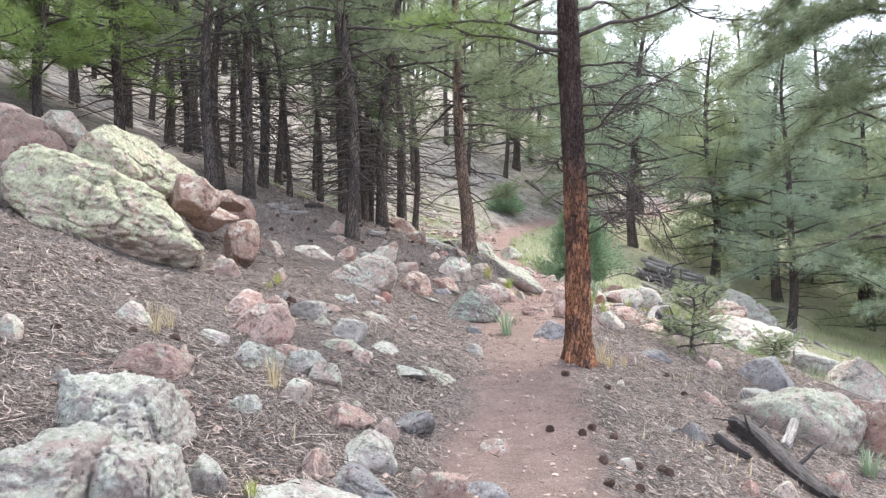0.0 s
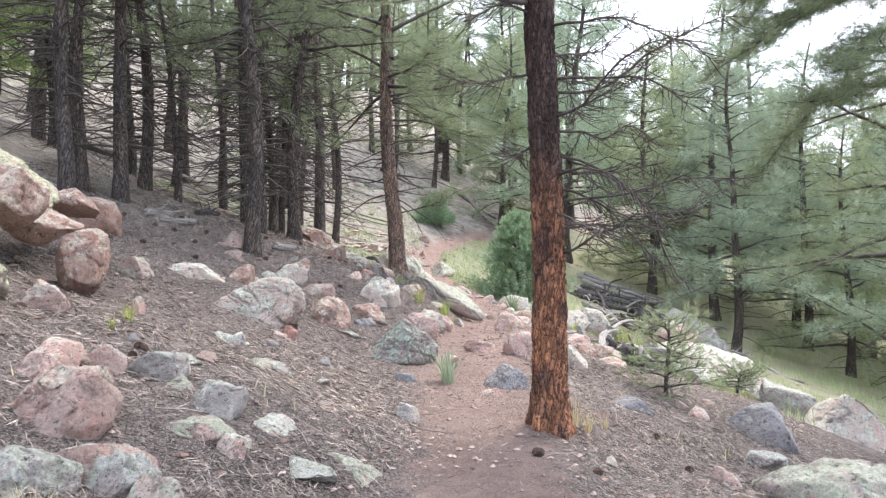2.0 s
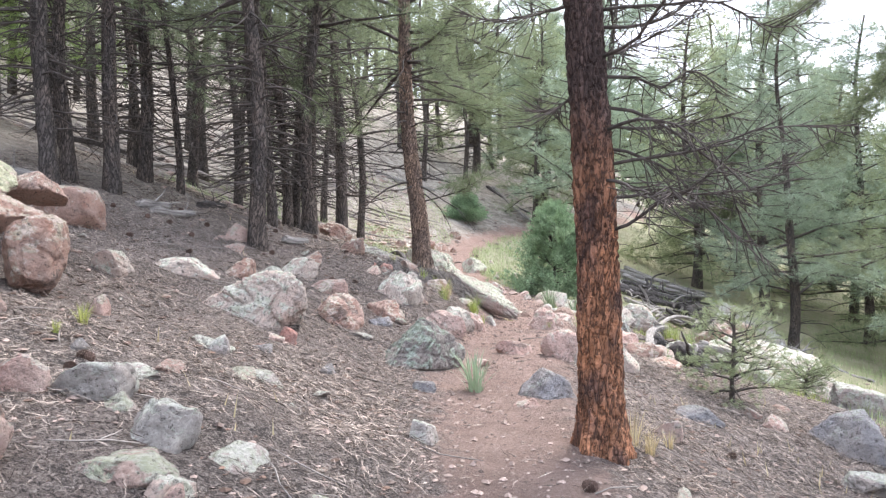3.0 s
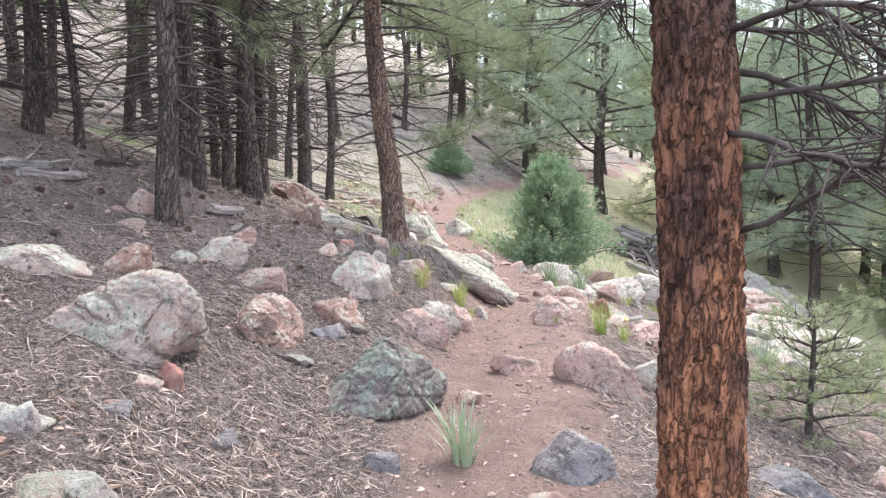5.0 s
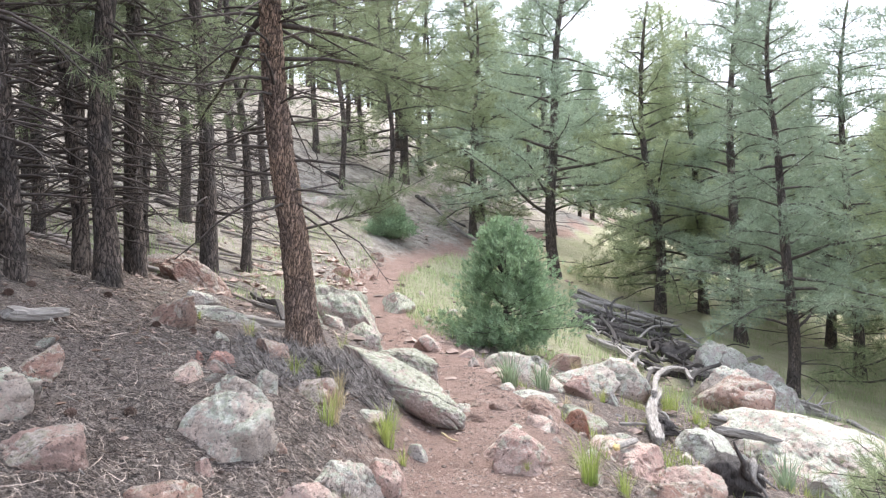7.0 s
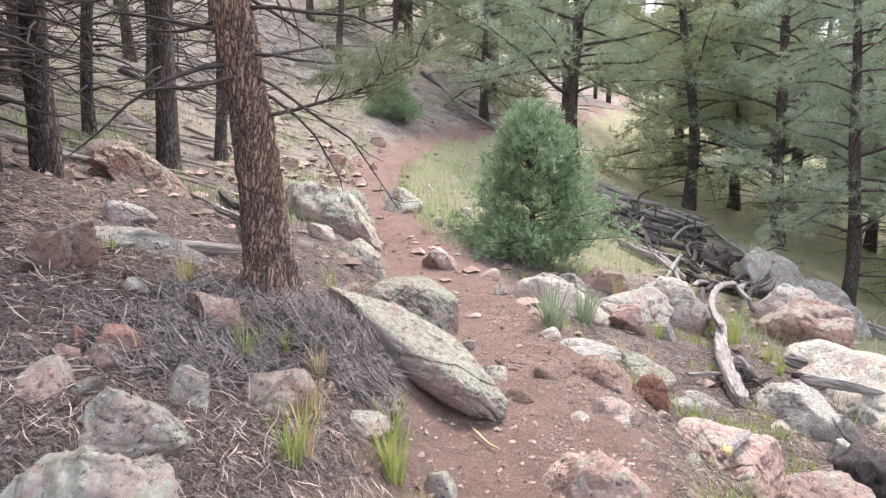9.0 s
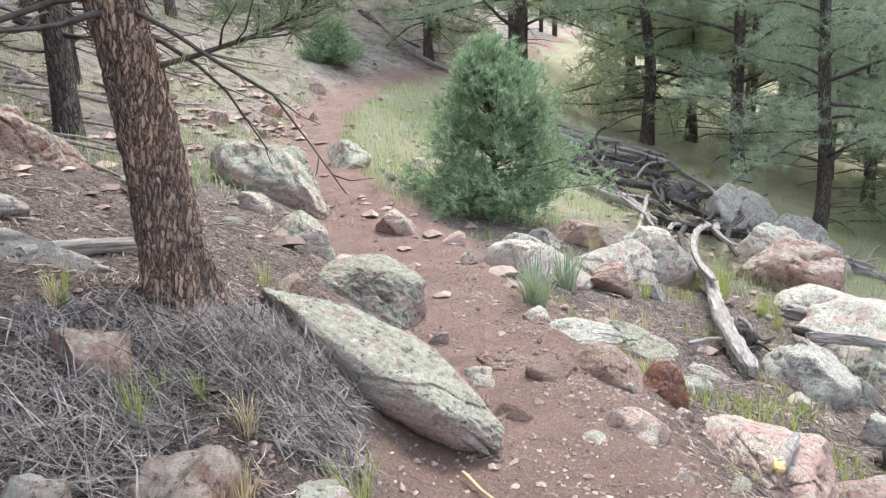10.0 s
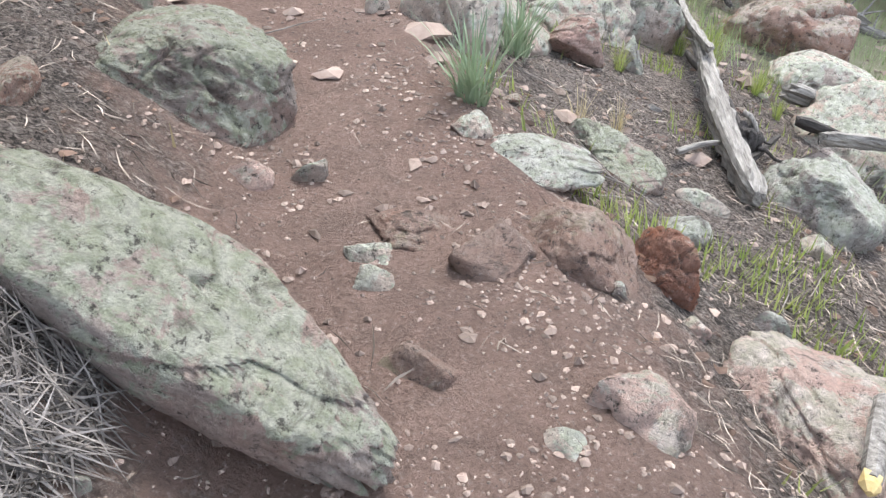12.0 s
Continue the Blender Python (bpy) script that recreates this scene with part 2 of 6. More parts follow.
MEADOW = plain_material("meadow_blades", (0.31, 0.41, 0.19), (0.46, 0.52, 0.29), 1.5, 0.6, per_island=0.3, translucent=0.35)
GRASS = plain_material("grass_blades", (0.26, 0.37, 0.09), (0.46, 0.47, 0.18), 3.0, 0.6, per_island=0.35, translucent=0.35)
STRAW = plain_material("dry_grass", (0.50, 0.42, 0.25), (0.60, 0.50, 0.31), 4.0, 0.7, per_island=0.3, translucent=0.2)
YUCCA = plain_material("yucca_leaves", (0.22, 0.30, 0.19), (0.34, 0.40, 0.27), 4.0, 0.55, per_island=0.25, translucent=0.15)
LITTER = plain_material("needle_litter", (0.23, 0.18, 0.15), (0.48, 0.405, 0.35), 9, 0.85, per_island=0.8)
DARK_LITTER = plain_material("decayed_litter", (0.035, 0.028, 0.025), (0.10, 0.078, 0.066), 9, 0.9, per_island=0.5)
BARK_FLAKE = plain_material("bark_flakes", (0.06, 0.042, 0.035), (0.20, 0.13, 0.10), 9, 0.9, per_island=0.6)
GREY_LITTER = plain_material("grey_pine_slash", (0.085, 0.077, 0.073), (0.30, 0.27, 0.255), 7, 0.85, per_island=0.8)
PEBBLE = plain_material("pebbles", (0.235, 0.172, 0.15), (0.36, 0.285, 0.245), 9, 0.9, per_island=0.45, relief=0.004)
CONE = plain_material("pine_cone_scales", (0.075, 0.05, 0.042), (0.16, 0.105, 0.085), 60, 0.85, per_island=0.3)
SILVERWOOD = plain_material("weathered_silver_wood", (0.09, 0.08, 0.075), (0.46, 0.43, 0.40), 7, 0.85, (6, 6, 0.35), relief=0.012)
CHARWOOD = plain_material("charred_wood", (0.018, 0.017, 0.017), (0.12, 0.105, 0.10), 14, 0.75, (5, 5, 0.6), relief=0.015)
FRESHWOOD = plain_material("broken_yellow_wood", (0.50, 0.35, 0.14), (0.66, 0.52, 0.28), 40, 0.8)
# forest green shifted to blue-grey: the haze of distance is in the colour
FARHILL = plain_material("haze_tinted_forest_slope", (0.15, 0.20, 0.22), (0.22, 0.27, 0.29), 0.03, 0.95)
GREY_STICK = plain_material("grey_sticks", (0.16, 0.14, 0.13), (0.36, 0.32, 0.29), 12, 0.9)

# ---- helpers for shapes ----
def link_mesh(name, verts, faces, material, parent=None, smooth=False, label=""):
    me = bpy.data.meshes.new(name)
    me.from_pydata(verts if isinstance(verts, list) else verts.tolist(), [], faces if isinstance(faces, list) else faces.tolist())
    me.materials.append(material)
    if smooth:
        me.shade_smooth()
    ob = new(name, me)
    if parent:
        ob.parent = parent
    if label:
        ob["label"] = label
    return ob


def part(name, bm, material, parent=None, label="", smooth=False):
    me = bpy.data.meshes.new(name)
    bm.to_mesh(me)
    bm.free()
    me.materials.append(material)
    if smooth:
        me.shade_smooth()
    ob = new(name, me)
    if parent:
        ob.parent = parent
    if label:
        ob["label"] = label
    return ob


def empty(name, m):
    ob = new(name)
    ob.empty_display_size = 0.1
    ob.matrix_world = m
    return ob


class Geo:
    """Collects pieces of one mesh."""

    def __init__(self):
        self.v, self.f, self.n = [], [], 0

    def add(self, v, f):
        v = np.asarray(v, float).reshape(-1, 3)
        self.v.append(v)
        self.f.extend([[i + self.n for i in q] for q in f])
        self.n += len(v)

    def tube(self, pts, radii, sides=6, rnd=None, rough=0.0):
        pts = np.asarray(pts, float)
        d = np.gradient(pts, axis=0)
        d /= np.linalg.norm(d, axis=1)[:, None] + 1e-9
        ref = np.array([0.0, 0, 1]) if abs(d[0, 2]) < 0.85 else np.array([1.0, 0, 0])
        a = np.cross(d, ref)
        a /= np.linalg.norm(a, axis=1)[:, None] + 1e-9
        b = np.cross(d, a)
        th = np.arange(sides) * 2 * math.pi / sides
        r = np.asarray(radii, float)[:, None] * np.ones(sides)
        if rnd is not None and rough:
            r = r * (1 + rough * rnd.normal(size=r.shape))
        ring = pts[:, None] + r[..., None] * (np.cos(th)[None, :, None] * a[:, None] + np.sin(th)[None, :, None] * b[:, None])
        m = len(pts)
        f = [(i * sides + k, i * sides + (k + 1) % sides, (i + 1) * sides + (k + 1) % sides, (i + 1) * sides + k) for i in range(m - 1) for k in range(sides)]
        f.append(tuple(range(sides - 1, -1, -1)))
        f.append(tuple((m - 1) * sides + k for k in range(sides)))
        self.add(ring.reshape(-1, 3), f)

    def link(self, name, material, parent=None, smooth=True, label=""):
        return link_mesh(name, np.concatenate(self.v), self.f, material, parent, smooth, label)


def frames_of(a):
    """Two directions across each of the directions a."""
    ref = np.where(np.abs(a[:, 2:3]) < 0.9, np.array([[0, 0, 1.0]]), np.array([[1.0, 0, 0]]))
    p = np.cross(a, ref)
    p /= np.linalg.norm(p, axis=1)[:, None] + 1e-9
    return p, np.cross(a, p)


def tufts(P, A, size, k, width, rnd, spread=(0.25, 1.25)):
    """Needle tufts at P along A: k thin blades each."""
    P, A = np.asarray(P, float), np.asarray(A, float)
    A = A / (np.linalg.norm(A, axis=1)[:, None] + 1e-9)
    m = len(P)
    p, q = frames_of(A)
    th = rnd.uniform(0, 2 * math.pi, (m, k))
    al = rnd.uniform(*spread, (m, k))
    side = np.cos(th)[..., None] * p[:, None] + np.sin(th)[..., None] * q[:, None]
    d = np.cos(al)[..., None] * A[:, None] + np.sin(al)[..., None] * side
    L = np.asarray(size, float).reshape(-1, 1) * rnd.uniform(0.7, 1.15, (m, k))
    root = P[:, None] - A[:, None] * (rnd.uniform(0, 0.6, (m, k)) * L)[..., None]
    w = np.cross(d, rnd.normal(size=(m, k, 3)))
    w /= np.linalg.norm(w, axis=2)[..., None] + 1e-9
    w *= width / 2
    tri = np.stack([root - w, root + w, root + d * L[..., None]], axis=2)
    v = tri.reshape(-1, 3)
    return v, np.arange(len(v)).reshape(-1, 3)


# ---- ground ----
TRAIL = np.array([(-40, .4, -1.0), (-8, .2, -.2), (0, .15, 0), (3, .3, .02), (5, .55, .06), (7, .85, .13), (9, 1.0, .22), (11, 1.35, .30),
                  (13, 1.95, .33), (14, 2.1, .34), (16, 2.25, .37), (18, 2.15, .40), (20, 1.8, .55), (22, 1.6, .8), (24, 1.65, 1.0), (27, 2.2, 1.35),
                  (30, 3.4, 1.7), (33, 5.5, 2.0), (40, 11, 2.6), (60, 22, 4.2), (120, 50, 8), (900, 300, 20)])
BANK = np.array([(-40, .02), (7, .03), (8.6, -.08), (10, -.06), (11.5, .12), (12.5, .22), (14, .34), (15.5, .28), (18, .12), (25, .1), (900, .1)])
DIP = np.array([(-40, 0), (11, 0), (13, .12), (14.3, .27), (16.5, .27), (17.6, 0), (18.5, -.12), (20, 0), (900, 0)])
WIDE = np.array([(-40, .5), (3, .5), (7, .42), (10, .5), (13, .48), (16, .52), (20, .45), (26, .4), (900, .4)])


def along(y, table, col):
    y = np.asarray(y, float)
    w = np.clip(0.1 * np.abs(y - 7) + 0.5, 0.6, 4)
    return sum(np.interp(y + k * w, table[:, 0], table[:, col]) for k in (-1, -0.5, 0, 0.5, 1)) / 5


def slope_z(x, y):
    """The hillside without its small unevenness: uphill to the left of the trail, downhill to its right."""
    u = x - along(y, TRAIL, 1)
    lf, rt = np.maximum(0, -u - 0.42), np.maximum(0, u - 0.45)
    s = np.clip(lf / 0.8, 0, 1)
    far = np.minimum(lf, 60.0)
    q = np.clip(rt / 1.2, 0, 1)
    hollow = along(y, DIP, 1) * q * q * (3 - 2 * q) * np.clip((14 - rt) / 6, 0, 1)
    return along(y, TRAIL, 2) + 0.31 * far + 0.006 * np.minimum(far, 20) ** 2 + along(y, BANK, 1) * s * s * (3 - 2 * s) - 13 * (1 - np.exp(-0.30 * rt / 13)) - hollow


def lattice(x, y, cell, seed):
    """Smooth value noise on a grid of that cell."""
    gx, gy = x / cell, y / cell
    ix, iy = np.floor(gx).astype(int), np.floor(gy).astype(int)
    fx, fy = gx - ix, gy - iy
    fx, fy = fx * fx * (3 - 2 * fx), fy * fy * (3 - 2 * fy)

    def val(a, b):
        h = np.sin(a * 127.1 + b * 311.7 + seed * 74.7) * 43758.5453
        return (h - np.floor(h)) * 2 - 1

    return (val(ix, iy) * (1 - fx) + val(ix + 1, iy) * fx) * (1 - fy) + (val(ix, iy + 1) * (1 - fx) + val(ix + 1, iy + 1) * fx) * fy


def off_trail(x, y):
    return np.clip((np.abs(x - along(y, TRAIL, 1)) - along(y, WIDE, 1)) / 0.45, 0, 1)


def ground_z(x, y):
    x, y = np.asarray(x, float), np.asarray(y, float)
    o = off_trail(x, y)
    return slope_z(x, y) + (0.25 + 0.75 * o) * (0.035 * lattice(x, y, 0.9, 1) + 0.018 * lattice(x, y, 0.33, 2) + 0.010 * lattice(x, y, 0.14, 3)) + 0.25 * np.clip(np.abs(y - 10) / 40, 0, 1) * lattice(x, y, 6, 4)


def gz(x, y):
    return float(ground_z(np.array([x]), np.array([y]))[0])


def graded(lo, hi, step, out_lo, out_hi, grow=1.16):
    a = list(np.arange(lo, hi + 1e-6, step))
    s, p = step, a[-1]
    while p < out_hi:
        s *= grow
        p += s
        a.append(p)
    s, p, low = step, a[0], []
    while p > out_lo:
        s *= grow
        p -= s
        low.append(p)
    return np.array(low[::-1] + a)


def build_ground():
    xs, ys = graded(-5, 7.5, 0.055, -1200, 1200), graded(1.0, 20, 0.055, -1200, 1200)
    X, Y = np.meshgrid(xs, ys)
    Z = ground_z(X.ravel(), Y.ravel()).reshape(X.shape)
    nx, ny = len(xs), len(ys)
    i = (np.arange(ny - 1)[:, None] * nx + np.arange(nx - 1)[None]).ravel()
    ob = link_mesh("ground", np.stack([X, Y, Z], 2).reshape(-1, 3), np.stack([i, i + 1, i + nx + 1, i + nx], 1), GROUND, smooth=True)
    trail = 1 - np.clip((np.abs(X - along(Y, TRAIL, 1)) - along(Y, WIDE, 1) + 0.28) / (0.62 + 0.5 * np.clip((Y - 8) / 5, 0, 1)), 0, 1)
    u = X - along(Y, TRAIL, 1)
    turf = np.clip((Y - 19.5) / 3, 0, 1) * np.clip((u - 0.3) / 0.5, 0, 1) + np.clip((Y - 19) / 4, 0, 1) * np.clip((-u - 0.8) / 1.5, 0, 1) * np.clip((u + 6) / 3, 0, 1) * 0.45
    turf = np.maximum(turf, np.clip((u - 3.5) / 2, 0, 1) * np.clip((Y - 12) / 6, 0, 1) * 0.8)
    ca = ob.data.color_attributes.new("trail", "FLOAT_COLOR", "POINT")
    scree = np.maximum(np.clip((-u - 3.2) / 3, 0, 1) * np.clip((Y - 10) / 5, 0, 1), 0.75 * np.clip((Y - 18) / 4, 0, 1))
    red = 0.25 + 0.75 * np.clip((Y - 6) / 7, 0, 1)
    ca.data.foreach_set("color", np.stack([trail, np.clip(turf, 0, 1), scree, red], 2).astype(np.float32).ravel())
    return tagged(ob, "pink-brown dirt trail across a needle-strewn hillside", "ground", kind="structure")


ground = build_ground()


# ---- rocks ----
def rock_shape(seed, detail, dims, blocky=0.9, cuts=14, rough=1.0, taper=0.0):
    """An angular boulder inside the box of dims: broken faces, worn edges, cracks."""
    rnd = np.random.RandomState(seed)
    bm = bmesh.new()
    bmesh.ops.create_icosphere(bm, subdivisions=detail, radius=1.0)
    v = np.array([q.co[:] for q in bm.verts])
    v = np.sign(v) * np.abs(v) ** 0.95
    for k in range(cuts):
        n = rnd.normal(size=3)
        if k == 0:
            n = n * 0.22 + np.array([0, 0, 1.0])
        elif k < 5:
            n[2] = abs(n[2]) * 0.5 + 0.35 * math.hypot(n[0], n[1])
        n /= np.linalg.norm(n)
        c = rnd.uniform(0.45, 0.68) if k == 0 else rnd.uniform(0.34, 0.62) if k < 5 else rnd.uniform(0.5, 0.88)
        over = np.logaddexp(0, 18 * (v @ n - c)) / 18
        v -= blocky * over[:, None] * n
    off = Vector(rnd.uniform(-50, 50, 3))
    asp = Vector([d / max(dims) for d in dims]) * (0.7 + max(dims))
    strat = Vector((rnd.normal() * 0.4, rnd.normal() * 0.4, 1)).normalized()
    for k, q in enumerate(v):
        p = Vector((q[0] * asp.x, q[1] * asp.y, q[2] * asp.z)) + off
        r = np.linalg.norm(q) + 1e-9
        d = 0.06 * noise.noise(p * 1.4) + 0.06 * noise.noise(p * 3.1) + 0.055 * (0.4 - abs(noise.noise(p * 5.0))) + 0.030 * noise.noise(p * 12) + 0.018 * noise.noise(p * 26)
        d += 0.05 * math.floor(3 * noise.noise(p * 1.9 + Vector((4, 7, 2))) + 0.5) / 3
        layer = (p.dot(strat) * 2.6 + 0.6 * noise.noise(p * 1.1)) % 1.0
        d -= 0.035 * max(0.0, 1 - abs(layer - 0.5) * 11)
        d -= 0.10 * max(0.0, 0.035 - abs(noise.noise(p * 1.1 + Vector((9, 3, 1))))) / 0.035
        v[k] = q * (1 + rough * d / r)
    lo, hi = v.min(0), v.max(0)
    v = (v - (lo + hi) / 2) / ((hi - lo) / 2) * (np.array(dims) / 2)
    if taper:
        t = v[:, 0] / dims[0] + 0.5
        k = 1 - taper * t ** 1.6
        v[:, 1] *= k
        v[:, 2] *= k
    for q, c in zip(bm.verts, v):
        q.co = c
    return bm


rock_count = itertools.count(11)
ROCK_WORDS = {"rust": "rust-orange broken granite", "lichen": "lichen-crusted pinkish grey granite", "buff": "buff granite with yellow-green lichen", "salmon": "salmon-red broken", "brown": "rough brown-red granite", "grey": "weathered grey granite", "red": "rust-red granite", "pale": "pale buff granite",
              "pink": "salmon-pink granite", "dark": "dark stone with grey-green lichen", "slate": "smooth slate-grey stone"}


def rock(x, y, z, w, d, h, yaw=0, style="lichen", tilt=0, pitch=0, name="", blocky=1.0, label="", cuts=11, taper=0.0, fine=False):
    """One rock whose middle is at x, y, z: w across, d deep, h high; tilt leans it sideways, pitch forwards."""
    size = max(w, d, h)
    name = name or ("boulder" if size > 0.6 else "rock" if size > 0.22 else "stone")
    seed = next(rock_count)
    bm = rock_shape(seed, 6 if fine else 5 if size > 0.3 else 4, (w, d, h), blocky, cuts, 0.75 if size > 0.8 else 0.9, taper)
    ob = part(name, bm, ROCK[style], smooth=True)
    ob.matrix_world = pose(x, y, z, pitch, tilt, yaw)
    word = "large " if size > 1.0 else "small " if size < 0.2 else ""
    return tagged(ob, label or f"{word}{ROCK_WORDS[style]} {name} half sunk in the duff", name, "hillside rocks")



# ---- trees ----
def bough(rnd, start, az, length, rise, droop, r0, geo, sides=5, seg=6, wander=0.12):
    """A curved limb; returns its points."""
    pts, d = [np.array(start, float)], np.array([math.cos(az), math.sin(az), rise])
    d /= np.linalg.norm(d)
    for i in range(seg):
        d = d + np.array([0, 0, -droop / seg]) + rnd.normal(size=3) * wander
        if i > seg * 0.6:
            d[2] += 0.12
        d /= np.linalg.norm(d)
        pts.append(pts[-1] + d * length / seg)
    pts = np.array(pts)
    geo.tube(pts, np.linspace(r0, r0 * 0.22, len(pts)), sides)
    return pts


def twigs(rnd, pts, geo, count, length, r, sides=3, up=0.25, first=0.25, straight=False):
    """Side twigs along a limb; returns tips and directions."""
    tips, dirs = [], []
    n = len(pts) - 1
    for k in range(count):
        s = (first + (1 - first) * (k + rnd.uniform(0, 1)) / count) * n
        i = min(int(s), n - 1)
        p = pts[i] + (pts[i + 1] - pts[i]) * (s - i)
        ax = pts[i + 1] - pts[i]
        ax /= np.linalg.norm(ax)
        sd = np.cross(ax, [0, 0, 1]) * (1 if k % 2 else -1)
        d = ax * rnd.uniform(0.3, 0.9) + sd * rnd.uniform(0.4, 1.0) + np.array([0, 0, rnd.uniform(-0.3, 0.6) * up * 2])
        d /= np.linalg.norm(d)
        L = length * rnd.uniform(0.5, 1.2) * (1 - 0.4 * s / n)
        mid = p + d * L * 0.5 + rnd.normal(size=3) * 0.04 * L
        tip = p + d * L + np.array([0, 0, 0.12 * L])
        geo.tube([p, tip] if straight else [p, mid, tip], [r, r * 0.4] if straight else [r, r * 0.7, r * 0.4], sides)
        tips.append(tip)
        dirs.append(d)
    return tips, dirs


def pine_parts(seed, H, r, clear, live, reach, dead=12, dead_from=0.8, dead_len=0.9, k=16, needle=0.16, width=0.006, lean=(0, 0), bend=0.42, trunk_mat=None, leaf_mat=None, twig_n=8, name="pine_tree", top_taper=0.9, sides=12, visible_top=99.0, thick=2, boughs=(), relief=0.0, fluff=0.07, plain=True):
    """A pine: rough tapered trunk, bare dead limbs below, needled boughs above."""
    rnd = np.random.RandomState(seed)
    root = empty(name, Matrix())
    n = max(10, int(H * 3))
    hs = np.linspace(-0.3, H, n)
    ph = rnd.uniform(0, 6, 2)

    def axis(h):
        t = h / H
        return np.array([lean[0] * h + bend * math.sin(ph[0] + 4 * t) * t + 0.05 * min(max(h, 0), 1) * math.sin(1.3 * h + ph[1]), lean[1] * h + bend * math.sin(ph[1] + 3 * t) * t, h])

    def girth(h):
        return r * (1 - top_taper * max(h, 0) / H) + r * 0.35 * math.exp(-max(h, 0) / 0.22) + 0.012

    if relief:
        relief_trunk(root, np.concatenate([np.linspace(-0.3, 4.2, 220), np.linspace(4.3, H, 20)]), 56, axis, girth, trunk_mat, relief, 34, 11)
    else:
        tg = Geo()
        tg.tube([axis(h) for h in hs], [girth(h) for h in hs], sides, rnd, 0.05)
        tg.link("trunk", trunk_mat, root)
    lg, P, A = Geo(), [], []
    for q in range(dead):
        h = dead_from + (clear + 0.6 - dead_from) * (q + rnd.uniform(0, 1)) / dead
        pts = bough(rnd, axis(h), rnd.uniform(0, 6.28), dead_len * rnd.uniform(0.4, 1.3), rnd.uniform(-0.15, 0.3), 0.5, 0.011 + 0.007 * rnd.rand(), lg, 4, 5, 0.16)
        twigs(rnd, pts, lg, 5, 0.28, 0.004, 3, 0.0, 0.3, plain)
    for q in range(live):
        s = (q + rnd.uniform(0, 1)) / live
        h = clear + (H * 0.97 - clear) * s
        if h > visible_top:
            continue
        L = reach * (1 - s) ** 0.75 * rnd.uniform(0.6, 1.15) + 0.25
        pts = bough(rnd, axis(h), q * 2.4 + rnd.uniform(-0.5, 0.5), L, rnd.uniform(-0.15, 0.55) + 0.45 * s, 0.5, 0.010 + 0.012 * L, lg, 4, 6, 0.09)
        ti, di = twigs(rnd, pts, lg, max(4, int(twig_n * L)), 0.42, 0.005, 3, 0.55, straight=plain)
        P += ti + [pts[-1]]
        A += di + [pts[-1] - pts[-2]]
        for a, b in zip(ti, di):
            for _ in range(thick):
                P.append(a - b * rnd.uniform(0.02, 0.32) + rnd.normal(size=3) * fluff)
                A.append(b + rnd.normal(size=3) * 0.7)
    for h, az, L, rise, droop in boughs:
        pts = bough(rnd, axis(h), radians(az), L, rise, droop, 0.006 + 0.008 * L, lg, 6, 8, 0.09)
        ti, di = twigs(rnd, pts, lg, int(14 * L), 0.5, 0.006, 4, 0.0, 0.3)
        for a, b in zip(ti, di):
            for q in (0, 0.06, 0.12, 0.18, 0.24):
                P.append(a - b * q + rnd.normal(size=3) * 0.07)
                A.append(b + rnd.normal(size=3) * 0.5)
    tagged(lg.link("twigwork", DEADWOOD, root), kind="stuff")
    if P:
        v, f = tufts(P, A, np.full(len(P), needle), k, width, rnd)
        link_mesh("crown", v, f, leaf_mat, root)
    return root


def relief_trunk(root, hs, s, axis, girth, material, depth, across, upward):
    """A trunk whose bark plates stand proud of the furrows between them."""
    V = np.zeros((len(hs), s, 3))
    th = np.arange(s) * 2 * math.pi / s
    for i, h in enumerate(hs):
        R, c = girth(h), axis(h)
        for j in range(s):
            q = Vector((math.cos(th[j]), math.sin(th[j]), 0))
            p = Vector((q.x * 0.15, q.y * 0.15, h))
            w = Vector((p.x * across, p.y * across, p.z * upward)) + 0.8 * Vector((noise.noise(p * 8), noise.noise(p * 8 + Vector((5, 1, 2))), noise.noise(p * 9 + Vector((2, 8, 3)))))
            dist = noise.voronoi(w)[0]
            crack = min(1.0, (dist[1] - dist[0]) / 0.30)
            rr = R - depth * (1 - crack) ** 1.5 + 0.010 * noise.noise(p * 3) + 0.006 * noise.noise(p * 30) + 0.4 * depth * noise.cell(w * 1.01)
            if h < 0.3:
                rr += 0.03 * (0.3 - max(h, 0)) / 0.3 * math.sin(5 * th[j] + 1)
            V[i, j] = (c[0] + q.x * rr, c[1] + q.y * rr, c[2])
    m = len(hs)
    i, j = np.arange(m - 1)[:, None] * s, np.arange(s)[None]
    F = np.stack([i + j, i + (j + 1) % s, i + s + (j + 1) % s, i + s + j], 2).reshape(-1, 4)
    return link_mesh("trunk", V.reshape(-1, 3), F, material, root, False)


